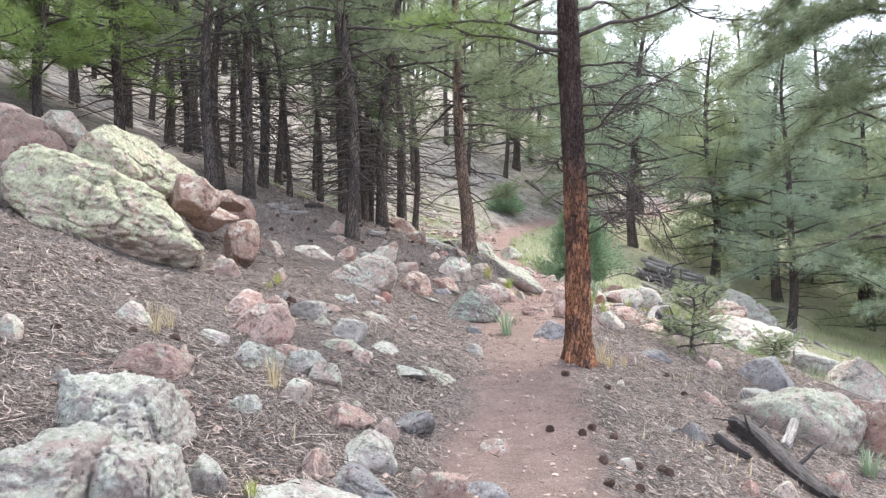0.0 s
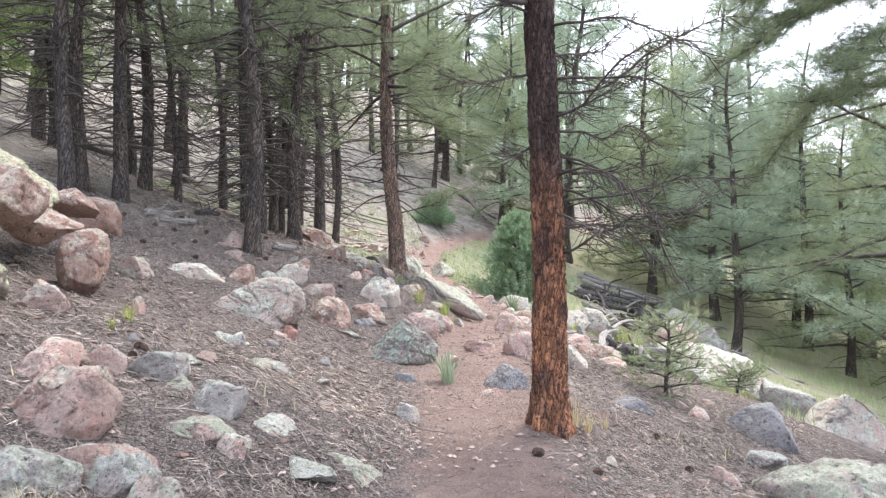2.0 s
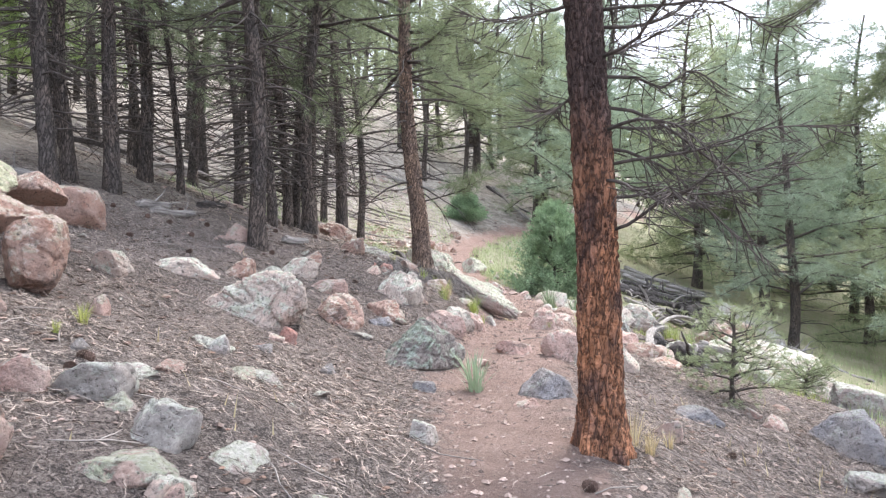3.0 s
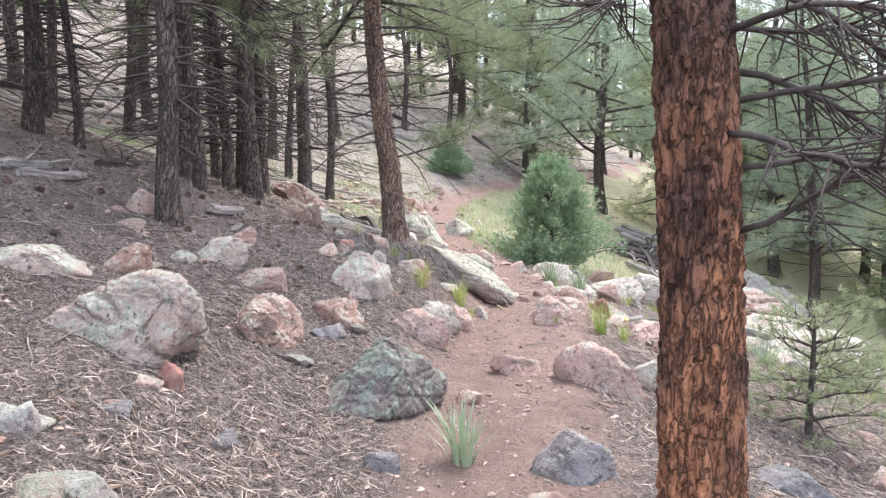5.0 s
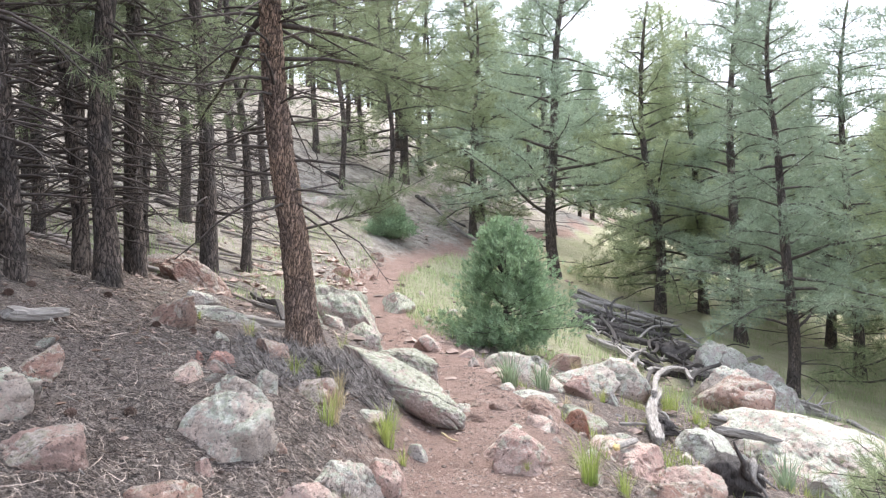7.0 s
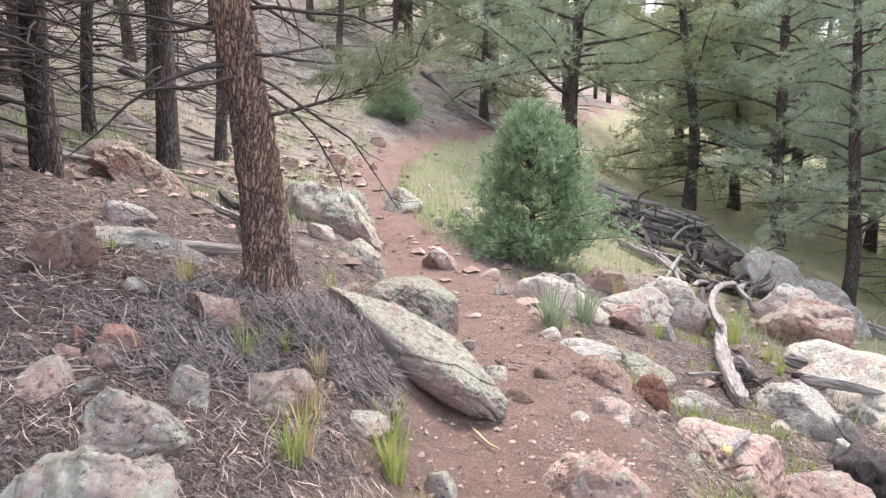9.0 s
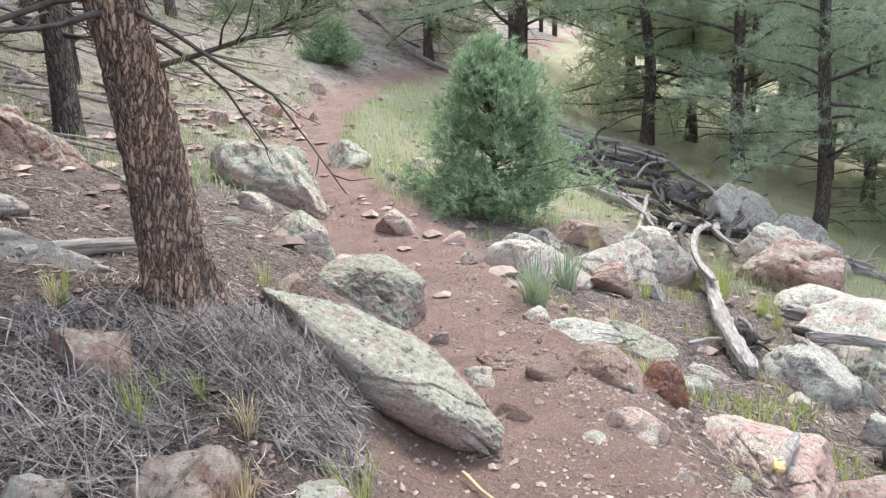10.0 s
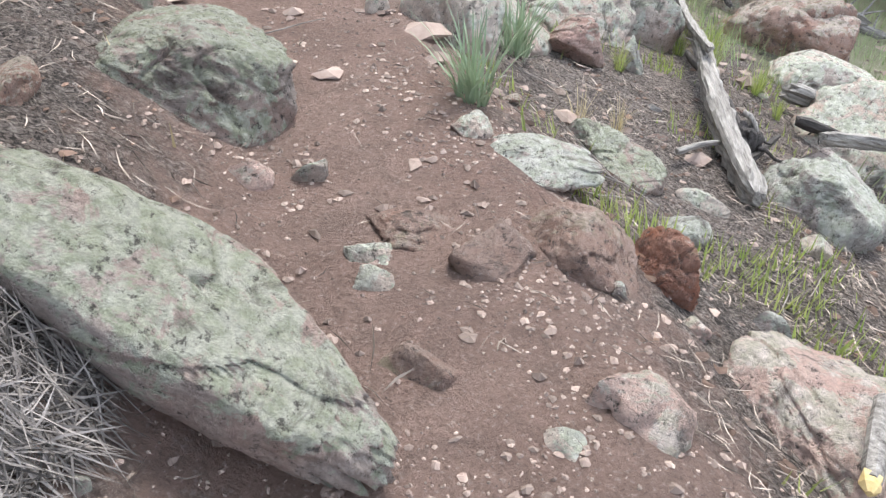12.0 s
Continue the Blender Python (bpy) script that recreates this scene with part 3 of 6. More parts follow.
# the large ponderosa beside the trail
def great_pine(x, y):
    rnd = np.random.RandomState(5)
    root = empty("ponderosa_pine", pose(x, y, gz(x, y)))
    H, n, s = 11.0, 420, 72
    hs = np.concatenate([np.linspace(-0.25, 4.6, n), np.linspace(4.7, H, 40)])

    def axis(h):
        return np.array([-0.030 * h + 0.02 * math.sin(h * 1.3), 0.012 * h, h])

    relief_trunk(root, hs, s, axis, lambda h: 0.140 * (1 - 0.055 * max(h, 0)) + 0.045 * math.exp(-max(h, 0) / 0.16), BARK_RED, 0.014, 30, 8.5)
    # bare drooping limbs, mostly on the downhill side, each with twigs
    for h, az, L, rise, droop in [(1.35, -35, 1.0, -.1, .5), (1.55, -12, 1.2, .1, .3), (1.75, -28, 1.4, .05, .3), (1.95, -50, 1.2, .15, .6), (2.1, -25, 1.6, .1, .2), (1.85, -5, 1.1, .0, .5),
                                  (2.3, 10, 1.3, .2, 1.0), (2.45, 30, 1.1, .1, .6), (2.6, -5, 1.6, .35, 1.0), (2.75, 150, .7, .1, .6), (2.9, 25, 1.4, .4, 1.1), (3.0, 50, 1.3, .2, .8), (2.4, -40, 1.5, .2, .9),
                                  (3.2, 200, .6, .1, .5), (2.2, 130, .5, -.1, .5), (3.1, -40, 1.5, .3, .8), (1.65, -60, 1.0, .0, .7), (2.7, -15, 1.4, .1, 1.0), (2.0, 8, .9, .0, .9)]:
        lg = Geo()
        pts = bough(rnd, axis(h) + 0.1 * np.array([math.cos(radians(az)), math.sin(radians(az)), 0]), radians(az), L, rise, droop, 0.012, lg, 6, 10, 0.20)
        twigs(rnd, pts, lg, 46, 0.42, 0.004, 4, -0.8, 0.12)
        lg.link("dead_limb", DEADWOOD, root)
    # needled boughs
    for h, az, L, rise, droop in [(3.45, 182, 1.75, .12, 1.0), (3.3, 195, 1.55, .0, .8), (3.4, 8, 2.4, .3, .25), (3.7, 40, 2.2, .3, .5), (3.9, 150, 2.0, .1, .6), (4.1, -30, 2.0, .3, .4), (4.3, 100, 2.2, .3, .5), (4.5, 215, 1.9, .2, .5),
                                  (4.7, 20, 2.2, .3, .4), (5.0, 170, 2.0, .3, .5), (5.3, 300, 1.9, .3, .4), (5.6, 70, 2.0, .3, .5), (6.0, 190, 1.8, .4, .4), (6.5, 10, 1.7, .4, .4), (7.0, 120, 1.6, .4, .4), (7.6, 250, 1.4, .4, .4), (8.2, 30, 1.2, .5, .3), (9, 160, 1, .5, .3), (10, 280, .8, .6, .2)]:
        lg, P, A = Geo(), [], []
        pts = bough(rnd, axis(h), radians(az), L, rise, droop, 0.024, lg, 7, 10, 0.15)
        ti, di = twigs(rnd, pts, lg, int(9 * L), 0.5, 0.007, 4, 0.0, 0.35)
        for a, b in zip(ti, di):
            P.append(a)
            A.append(b)
            for _ in range(2):
                P.append(a - b * rnd.uniform(0.08, 0.3) + rnd.normal(size=3) * 0.05)
                A.append(b + rnd.normal(size=3) * 0.5)
        limb = lg.link("live_limb", DEADWOOD, root)
        v, f = tufts(P, A, np.full(len(P), 0.17), 34, 0.0032, rnd)
        link_mesh("needle_crown", v, f, NEEDLES_FRESH if 170 < az < 200 and h < 3.6 else NEEDLES, limb)
    return tagged(root, "tall ponderosa pine with furrowed orange-brown bark and bare lower limbs", "tree")


great_pine(1.44, 7.72)


def stand_in(kind, spots, label, group):
    """Copies of one tree at x, y, turn, scale."""
    for k, (x, y, turn, sc) in enumerate(spots):
        m = pose(x, y, gz(x, y) - 0.03, 0, 0, turn)
        if k == 0:
            ob = kind
        else:
            ob = copy_thing(kind, m)
        ob.matrix_basis = m @ Matrix.Scale(sc, 4)
        tagged(ob, label, "tree", group)


# scaly brown pine above the trail
rust = pine_parts(21, 9.0, 0.128, 2.9, 44, 2.2, dead=46, dead_from=1.2, dead_len=1.5, k=26, width=0.004, lean=(-0.072, 0.0), bend=0.06, trunk_mat=BARK_RUST, leaf_mat=NEEDLES, twig_n=9, sides=36, name="scaly_pine", relief=0.011, plain=False,
                  boughs=[(3.3, -58, 2.4, .05, .35), (1.05, -8, 1.15, .15, .0), (2.6, 10, 1.9, .1, .25), (3.0, -25, 1.8, .1, .3), (2.9, 60, 1.6, .1, .3)])
rust.matrix_basis = pose(0.53, 14.42, gz(0.53, 14.42) - 0.03)
tagged(rust, "leaning pine with scaly brown bark beside a slab", "tree")

UP = "slender dark-barked pine with bare dead lower limbs on the slope"
dark_a = pine_parts(31, 9.5, 0.095, 2.9, 24, 1.7, dead=56, dead_from=0.7, dead_len=0.95, k=18, width=0.006, lean=(-0.03, 0), trunk_mat=BARK_DARK, leaf_mat=NEEDLES, name="dark_pine")
stand_in(dark_a, [(-1.52, 12.25, 0, 0.95), (-3.25, 12.3, 130, 0.9), (-3.4, 13.9, 60, 0.9), (-1.2, 14.7, 200, 1.0), (-1.1, 19.5, 90, 1.25), (-2.6, 25.6, 20, 1.2), (-5.0, 23.0, 250, 1.2)], UP, "uphill pines")
dark_b = pine_parts(32, 8.5, 0.085, 2.4, 26, 1.8, dead=50, dead_from=0.7, dead_len=0.95, k=18, width=0.006, lean=(-0.02, 0), trunk_mat=BARK_DARK, leaf_mat=NEEDLES, name="dark_pine")
stand_in(dark_b, [(-3.65, 11.6, 0, 1.0), (-1.37, 16.3, 120, 1.1), (-0.83, 22.0, 240, 1.0), (-3.7, 12.2, 40, 0.9), (-6.5, 17.5, 300, 1.2), (-7.4, 22, 100, 1.4), (-4.6, 20.5, 200, 1.2), (-3.6, 28, 60, 1.3), (-9.5, 19, 10, 1.3), (-6.5, 27, 150, 1.3), (-1.2, 31, 30, 1.2), (1.2, 35.5, 170, 1.2), (-2.6, 34, 90, 1.3), (3.2, 37.5, 220, 1.2), (0.2, 39.5, 310, 1.4), (-4.8, 32, 140, 1.3), (2.4, 44, 10, 1.4), (5.2, 43.5, 60, 1.4)], UP, "uphill pines")
thin_a = pine_parts(33, 6.5, 0.055, 2.0, 20, 1.1, dead=40, dead_from=0.4, dead_len=0.8, k=16, width=0.006, lean=(-0.06, 0), trunk_mat=BARK_DARK, leaf_mat=NEEDLES, name="thin_pine")
stand_in(thin_a, [(-2.88, 13.8, 0, 0.8), (-1.6, 13.75, 20, 1.0), (-2.0, 14.7, 40, 1.3), (-1.62, 15.3, 350, 1.2), (-2.3, 20.5, 160, 1.3), (-1.54, 15.7, 220, 1.0), (-3.0, 18.0, 280, 1.2), (-5.2, 15.0, 330, 1.2), (-4.4, 16.5, 10, 1.2), (-5.8, 13.2, 60, 1.3), (-3.9, 22.5, 100, 1.4), (-1.9, 23.5, 190, 1.3), (-5.6, 19.5, 240, 1.4), (-7.9, 18.5, 300, 1.4), (-2.2, 17.2, 45, 1.1)],
         "thin leaning dark pine among thicker trunks", "uphill pines")
fresh = pine_parts(34, 5.5, 0.06, 0.7, 44, 1.5, dead=4, dead_from=0.3, dead_len=0.5, k=14, needle=0.2, width=0.009, trunk_mat=BARK_DARK, leaf_mat=NEEDLES_FRESH, name="young_pine", twig_n=8, thick=3)
stand_in(fresh, [(-6.6, 12.0, 0, 1.0), (-7.5, 13.5, 120, 1.2), (-7.2, 10.6, 60, 0.9), (-9.2, 15.0, 200, 1.3), (-6.4, 14.6, 280, 1.1), (-8.5, 11.5, 20, 1.2), (-9.5, 24, 70, 1.3)], "bushy green young pine behind the boulders", "uphill pines")

# full green pines on the downhill side
BIG = dict(k=8, needle=0.21, width=0.013, trunk_mat=BARK_DARK, leaf_mat=NEEDLES_BLUE, name="green_pine", thick=5, fluff=0.13)
green_a = pine_parts(41, 10.0, 0.14, 1.5, 62, 2.7, dead=14, dead_from=0.4, dead_len=1.5, twig_n=8, **BIG)
stand_in(green_a, [(10.75, 22.5, 0, 0.92), (12.8, 28.0, 90, 1.21), (8.2, 31.6, 180, 1.32), (15.5, 26.5, 30, 1.08), (16.5, 33, 250, 1.32), (13.6, 19.0, 140, 0.92), (21, 31, 300, 1.32), (18.5, 22, 200, 1.08), (11, 41, 80, 1.43), (20, 26.5, 70, 1.19), (7.0, 38, 10, 1.21)], "full blue-green pine on the downhill slope", "downhill pines")
green_b = pine_parts(42, 8.0, 0.13, 0.9, 58, 2.5, dead=10, dead_from=0.3, dead_len=1.3, twig_n=8, **{**BIG, "leaf_mat": NEEDLES_LIGHT})
stand_in(green_b, [(11.1, 29.8, 0, 1.26), (13.3, 31.2, 70, 1.21), (16, 20.5, 120, 1.08), (19, 28, 170, 1.21), (14.5, 37.5, 220, 1.43), (6.0, 34.5, 270, 1.10), (20, 36, 320, 1.32), (4.0, 40, 60, 1.43), (9, 47, 100, 1.54), (22, 24, 250, 1.19), (14.8, 23.2, 40, 0.97), (17.2, 30.0, 10, 1.21), (25, 29, 120, 1.32)], "light green pine among others on the slope", "downhill pines")
near_green = pine_parts(43, 9.5, 0.15, 2.6, 40, 2.6, dead=16, dead_from=1.4, dead_len=1.8, k=26, needle=0.17, width=0.005, trunk_mat=BARK_RUST, leaf_mat=NEEDLES, name="drooping_pine", twig_n=8,
                        boughs=[(5.0, 185, 3.0, .3, 1.1), (5.4, 172, 3.2, .3, 1.3), (5.8, 200, 3.2, .4, 1.2), (6.2, 180, 3.4, .4, 1.4), (6.6, 205, 3.2, .4, 1.2), (7.0, 190, 3.4, .4, 1.3), (7.4, 175, 3.2, .4, 1.4), (6.0, 215, 3.0, .4, 1.3), (6.4, 165, 3.2, .4, 1.3)])
near_green.matrix_basis = pose(7.7, 11.6, gz(7.7, 11.6) - 0.03)
tagged(near_green, "tall pine with drooping needled boughs over the slope", "tree")


# woods beyond, too many to tell apart
def far_woods(name, spots, seed, material, label):
    rnd = np.random.RandomState(seed)
    V, F, tg, count = [], [], Geo(), 0
    for x, y, H in spots:
        z = gz(x, y)
        tg.tube([(x, y, z - 0.3), (x + 0.1, y, z + H * 0.5), (x, y, z + H)], [0.018 * H, 0.012 * H, 0.01], 5)
        n = 150
        s = rnd.uniform(0, 1, n) ** 0.8
        a = rnd.uniform(0, 6.28, n)
        r = 0.24 * H * (1 - s) ** 0.8 * np.sqrt(rnd.uniform(0.05, 1, n)) + 0.1
        h = H * (0.12 + 0.88 * s)
        P = np.stack([x + r * np.cos(a), y + r * np.sin(a), z + h - 0.15 * r], 1)
        A = np.stack([np.cos(a), np.sin(a), 0.1 + 0 * a], 1) + rnd.normal(size=(n, 3)) * 0.3
        v, f = tufts(P, A, np.full(n, 0.075 * H), 5, 0.010 * H, rnd, (0.2, 1.3))
        V.append(v)
        F.append(f + count)
        count += len(v)
    root = empty(name, Matrix())
    tagged(tg.link("trunkwork", BARK_DARK, root), kind="stuff")
    tagged(link_mesh("crown", np.concatenate(V), np.concatenate(F), material, root), kind="stuff")
    return tagged(root, label, "woods", kind="stuff")


wr = np.random.RandomState(77)
spots = [(wr.uniform(-60, -4), wr.uniform(30, 75), wr.uniform(6, 11)) for _ in range(75)] + [(wr.uniform(-30, -8.5), wr.uniform(24, 40), wr.uniform(5, 9)) for _ in range(22)]
far_woods("uphill_woods", spots, 78, NEEDLES, "dense dark pine woods covering the hillside above")
spots = []
while len(spots) < 260:
    x, y = wr.uniform(-5, 110), wr.uniform(36, 130)
    if x > 24 or y > 48 or (x < 2 and y > 40):
        spots.append((x, y, wr.uniform(7, 13)))
spots += [(wr.uniform(24, 60), wr.uniform(14, 40), wr.uniform(7, 12)) for _ in range(50)]
far_woods("valley_woods", spots[::2], 79, NEEDLES_BLUE, "hazy green pine woods falling away to the valley")
far_woods("valley_woods", spots[1::2], 80, NEEDLES_LIGHT, "light green pine woods falling away to the valley")

# ---- rocks, each where it lies ----
# boulder pile on the uphill side
rock(-5.79, 9.93, 2.63, 1.30, 1.00, 1.15, 30, "pink")
rock(-5.61, 10.84, 2.91, 0.95, 0.80, 0.75, 27, "pale")
rock(-3.50, 8.72, 2.21, 1.75, 1.30, 0.92, 22, "buff", tilt=7, fine=True)
rock(-2.82, 8.36, 1.88, 0.55, 0.60, 0.50, 19, "red", tilt=20)
rock(-3.46, 7.51, 1.65, 2.10, 1.40, 0.95, 25, "buff", tilt=27, fine=True)
rock(-4.10, 7.91, 1.86, 1.20, 1.00, 1.00, 27, "buff", tilt=5)
rock(-2.80, 8.91, 1.68, 0.62, 0.50, 0.36, 17, "red", tilt=-12)
rock(-2.84, 9.61, 1.91, 0.55, 0.50, 0.30, 16, "red", tilt=15)
rock(-2.36, 8.60, 1.36, 0.42, 0.42, 0.62, 15, "red", tilt=12)
rock(-2.36, 7.85, 1.05, 0.40, 0.40, 0.41, 17, "pink", tilt=9)
# uphill foreground
rock(-1.52, 3.47, 0.50, 0.71, 0.80, 0.65, 24, "grey", tilt=6, fine=True)
rock(-1.51, 2.73, 0.48, 0.51, 0.57, 0.55, 29, "grey", tilt=4, fine=True)
rock(-1.19, 2.92, 0.39, 0.51, 0.57, 0.55, 22, "grey", tilt=8, fine=True)
rock(-1.07, 3.24, 0.36, 0.23, 0.26, 0.30, 18, "grey", tilt=14)
rock(-1.78, 4.44, 0.65, 0.47, 0.35, 0.39, 22, "pink", tilt=18)
rock(-1.66, 4.63, 0.66, 0.16, 0.16, 0.25, 20, "red", tilt=9)
rock(-1.73, 5.48, 0.68, 0.28, 0.28, 0.17, 18, "grey", tilt=9)
rock(-1.51, 5.95, 0.67, 0.55, 0.48, 0.59, 14, "pink", tilt=24)
rock(-1.35, 5.27, 0.55, 0.42, 0.37, 0.31, 14, "grey", tilt=10)
rock(-1.05, 5.53, 0.46, 0.31, 0.27, 0.35, 11, "grey", tilt=20)
rock(-0.96, 4.67, 0.44, 0.22, 0.17, 0.28, 12, "pale", tilt=20)
rock(-0.86, 5.44, 0.39, 0.29, 0.18, 0.29, 9, "pale", tilt=22)
rock(-1.17, 4.30, 0.46, 0.22, 0.22, 0.18, 15, "grey", tilt=9)
rock(-0.61, 4.60, 0.29, 0.37, 0.33, 0.28, 8, "pink", tilt=8)
rock(-0.37, 4.62, 0.22, 0.22, 0.22, 0.23, 5, "pink", tilt=9)
rock(-0.19, 4.99, 0.15, 0.28, 0.28, 0.33, 2, "slate", tilt=22)
rock(-0.65, 3.78, 0.25, 0.20, 0.20, 0.27, 10, "pink", tilt=9)
rock(-0.43, 4.14, 0.20, 0.38, 0.38, 0.31, 6, "grey", tilt=14)
rock(-0.39, 3.78, 0.13, 0.56, 0.42, 0.24, 6, "slate", tilt=16)
rock(-0.70, 3.43, 0.21, 0.66, 0.58, 0.18, 11, "grey", tilt=5)
rock(-0.03, 4.01, 0.04, 0.30, 0.26, 0.31, 0, "pink", tilt=14)
rock(-2.27, 5.36, 0.85, 0.32, 0.28, 0.28, 23, "pale", tilt=14)
rock(-2.52, 4.22, 0.89, 0.20, 0.20, 0.27, 31, "pale", tilt=9)
rock(-1.31, 7.05, 0.69, 0.39, 0.39, 0.35, 11, "grey", tilt=10)
rock(-0.87, 6.64, 0.55, 0.34, 0.34, 0.36, 7, "grey", tilt=14)
rock(-0.69, 6.14, 0.43, 0.22, 0.22, 0.20, 6, "pale", tilt=9)
rock(0.37, 4.90, 0.03, 0.24, 0.24, 0.19, -4, "pink", tilt=9)
rock(-1.97, 3.81, 0.68, 0.15, 0.15, 0.21, 27, "grey", tilt=9)
rock(0.26, 4.10, 0.02, 0.28, 0.25, 0.14, -4, "slate", tilt=5)
# middle of the slope
rock(-1.12, 9.89, 0.81, 0.90, 0.84, 0.93, 10, "pale", tilt=20, fine=True)
rock(-1.44, 10.90, 1.11, 0.34, 0.30, 0.42, 11, "red", tilt=20)
rock(-0.40, 10.57, 0.67, 0.49, 0.46, 0.55, 4, "red", tilt=9, fine=True)
rock(0.35, 9.96, 0.36, 0.87, 0.65, 0.79, -2, "dark", tilt=17, fine=True)
rock(0.18, 12.05, 0.76, 0.57, 0.50, 0.62, 0, "pale", tilt=16)
rock(0.04, 11.19, 0.64, 0.44, 0.33, 0.39, 1, "red", tilt=10)
rock(-1.89, 10.59, 1.14, 0.70, 0.52, 0.35, 14, "pale", tilt=4)
rock(-0.97, 11.76, 1.09, 0.46, 0.40, 0.41, 7, "pale", tilt=8)
rock(-0.91, 12.26, 1.18, 0.30, 0.30, 0.38, 6, "red", tilt=9)
rock(-0.53, 13.97, 1.32, 0.43, 0.38, 0.48, 3, "red", tilt=9)
rock(-1.31, 7.51, 0.69, 0.37, 0.37, 0.15, 17, "grey", tilt=12)
rock(-1.14, 6.87, 0.64, 0.24, 0.27, 0.16, 17, "lichen", tilt=12)
rock(-0.88, 6.96, 0.56, 0.27, 0.27, 0.16, 13, "grey", tilt=16)
rock(-0.90, 6.30, 0.51, 0.45, 0.45, 0.18, 16, "lichen", tilt=14)
rock(-0.55, 6.66, 0.42, 0.36, 0.41, 0.17, 10, "grey", tilt=14)
rock(-0.68, 6.09, 0.43, 0.15, 0.15, 0.17, 13, "pink", tilt=9)
rock(-1.15, 5.62, 0.48, 0.51, 0.44, 0.32, 24, "pink", tilt=14)
rock(-1.15, 8.65, 0.68, 0.33, 0.33, 0.15, 12, "grey", tilt=12)
rock(-0.74, 8.24, 0.51, 0.41, 0.41, 0.15, 9, "grey", tilt=14)
rock(-0.75, 9.45, 0.61, 0.20, 0.20, 0.26, 7, "salmon", tilt=9)
rock(-1.78, 6.47, 0.78, 0.37, 0.37, 0.44, 27, "pink", tilt=10)
rock(-1.46, 6.00, 0.65, 0.48, 0.42, 0.52, 26, "red", tilt=-6, fine=True)
rock(-1.73, 6.74, 0.78, 0.26, 0.20, 0.32, 25, "red", tilt=22)
rock(-1.59, 6.82, 0.75, 0.28, 0.21, 0.34, 23, "pink", tilt=24)
rock(-2.31, 9.84, 1.18, 0.38, 0.34, 0.43, 19, "pale", tilt=8)
rock(0.90, 11.85, 0.45, 0.35, 0.35, 0.41, -5, "pale", tilt=9)
rock(1.08, 12.18, 0.41, 0.23, 0.23, 0.29, -6, "pink", tilt=9)
rock(1.37, 10.85, 0.28, 0.39, 0.29, 0.26, -9, "pink", tilt=9)
rock(1.39, 9.01, 0.22, 0.51, 0.32, 0.36, -11, "slate", tilt=16)
rock(1.16, 8.69, 0.19, 0.24, 0.24, 0.16, -10, "pink", tilt=9)
rock(-1.81, 12.38, 1.50, 0.34, 0.34, 0.41, 11, "pink", tilt=9)
rock(-0.31, 6.21, 0.29, 0.35, 0.39, 0.16, 7, "grey", tilt=14)
rock(-0.01, 6.48, 0.19, 0.41, 0.46, 0.17, 2, "lichen", tilt=12)
rock(0.35, 7.82, 0.20, 0.19, 0.19, 0.22, -3, "grey", tilt=9)
rock(-3.24, 10.93, 1.69, 0.89, 0.78, 0.78, 22, "red", tilt=8)
# stones above the trail, halfway
rock(0.19, 12.05, 0.76, 0.57, 0.50, 0.65, 2, "pale", tilt=8)
rock(-0.62, 11.46, 0.90, 0.50, 0.37, 0.34, 10, "pink", tilt=10)
rock(-0.94, 11.88, 1.09, 0.38, 0.33, 0.33, 12, "pale", tilt=8)
rock(-1.96, 10.48, 1.15, 0.49, 0.36, 0.29, 26, "pale", tilt=4)
rock(-1.10, 8.56, 0.67, 0.18, 0.18, 0.25, 27, "grey", tilt=9)
rock(0.68, 11.49, 0.46, 0.49, 0.37, 0.43, -2, "pink", tilt=16)
rock(0.79, 11.85, 0.50, 0.33, 0.33, 0.40, -3, "pale", tilt=9)
rock(1.09, 12.22, 0.40, 0.32, 0.32, 0.36, -6, "pink", tilt=9)
rock(2.13, 12.75, 0.33, 0.46, 0.46, 0.49, -13, "pink", tilt=9)
rock(3.47, 17.49, 0.10, 1.04, 0.91, 0.65, -14, "pale", tilt=6)
rock(1.96, 10.67, 0.24, 0.70, 0.43, 0.57, -16, "pink", tilt=14)
rock(0.95, 10.20, 0.25, 0.17, 0.17, 0.17, -6, "red", tilt=9)
rock(-0.14, 12.63, 1.04, 0.23, 0.23, 0.25, 5, "pink", tilt=9)
rock(-1.21, 11.48, 1.10, 0.28, 0.28, 0.20, 15, "grey", tilt=9)
rock(-0.85, 9.04, 0.60, 0.18, 0.18, 0.12, 20, "pink", tilt=9)
rock(-0.01, 10.87, 0.59, 0.26, 0.26, 0.20, 5, "slate", tilt=9)
# beside and in the trail ahead
rock(0.16, 12.54, 0.91, 0.53, 0.46, 0.37, 20, "pale", tilt=10, fine=True)
rock(0.33, 12.80, 0.93, 0.22, 0.22, 0.29, 15, "pale", tilt=9)
rock(0.64, 13.01, 0.82, 0.40, 0.30, 0.32, 7, "red", tilt=10)
rock(0.33, 13.58, 1.03, 0.34, 0.21, 0.29, 11, "red", tilt=24)
rock(-0.01, 13.11, 1.07, 0.24, 0.21, 0.21, 20, "salmon", tilt=9)
rock(-0.12, 13.04, 1.11, 0.08, 0.08, 0.16, 22, "salmon", tilt=9)
rock(-0.09, 13.82, 1.17, 0.14, 0.14, 0.14, 17, "pale", tilt=9)
rock(-0.27, 14.63, 1.27, 0.97, 0.48, 0.27, 16, "grey", tilt=10)
rock(1.02, 13.16, 0.64, 0.31, 0.23, 0.11, -2, "pale", tilt=4)
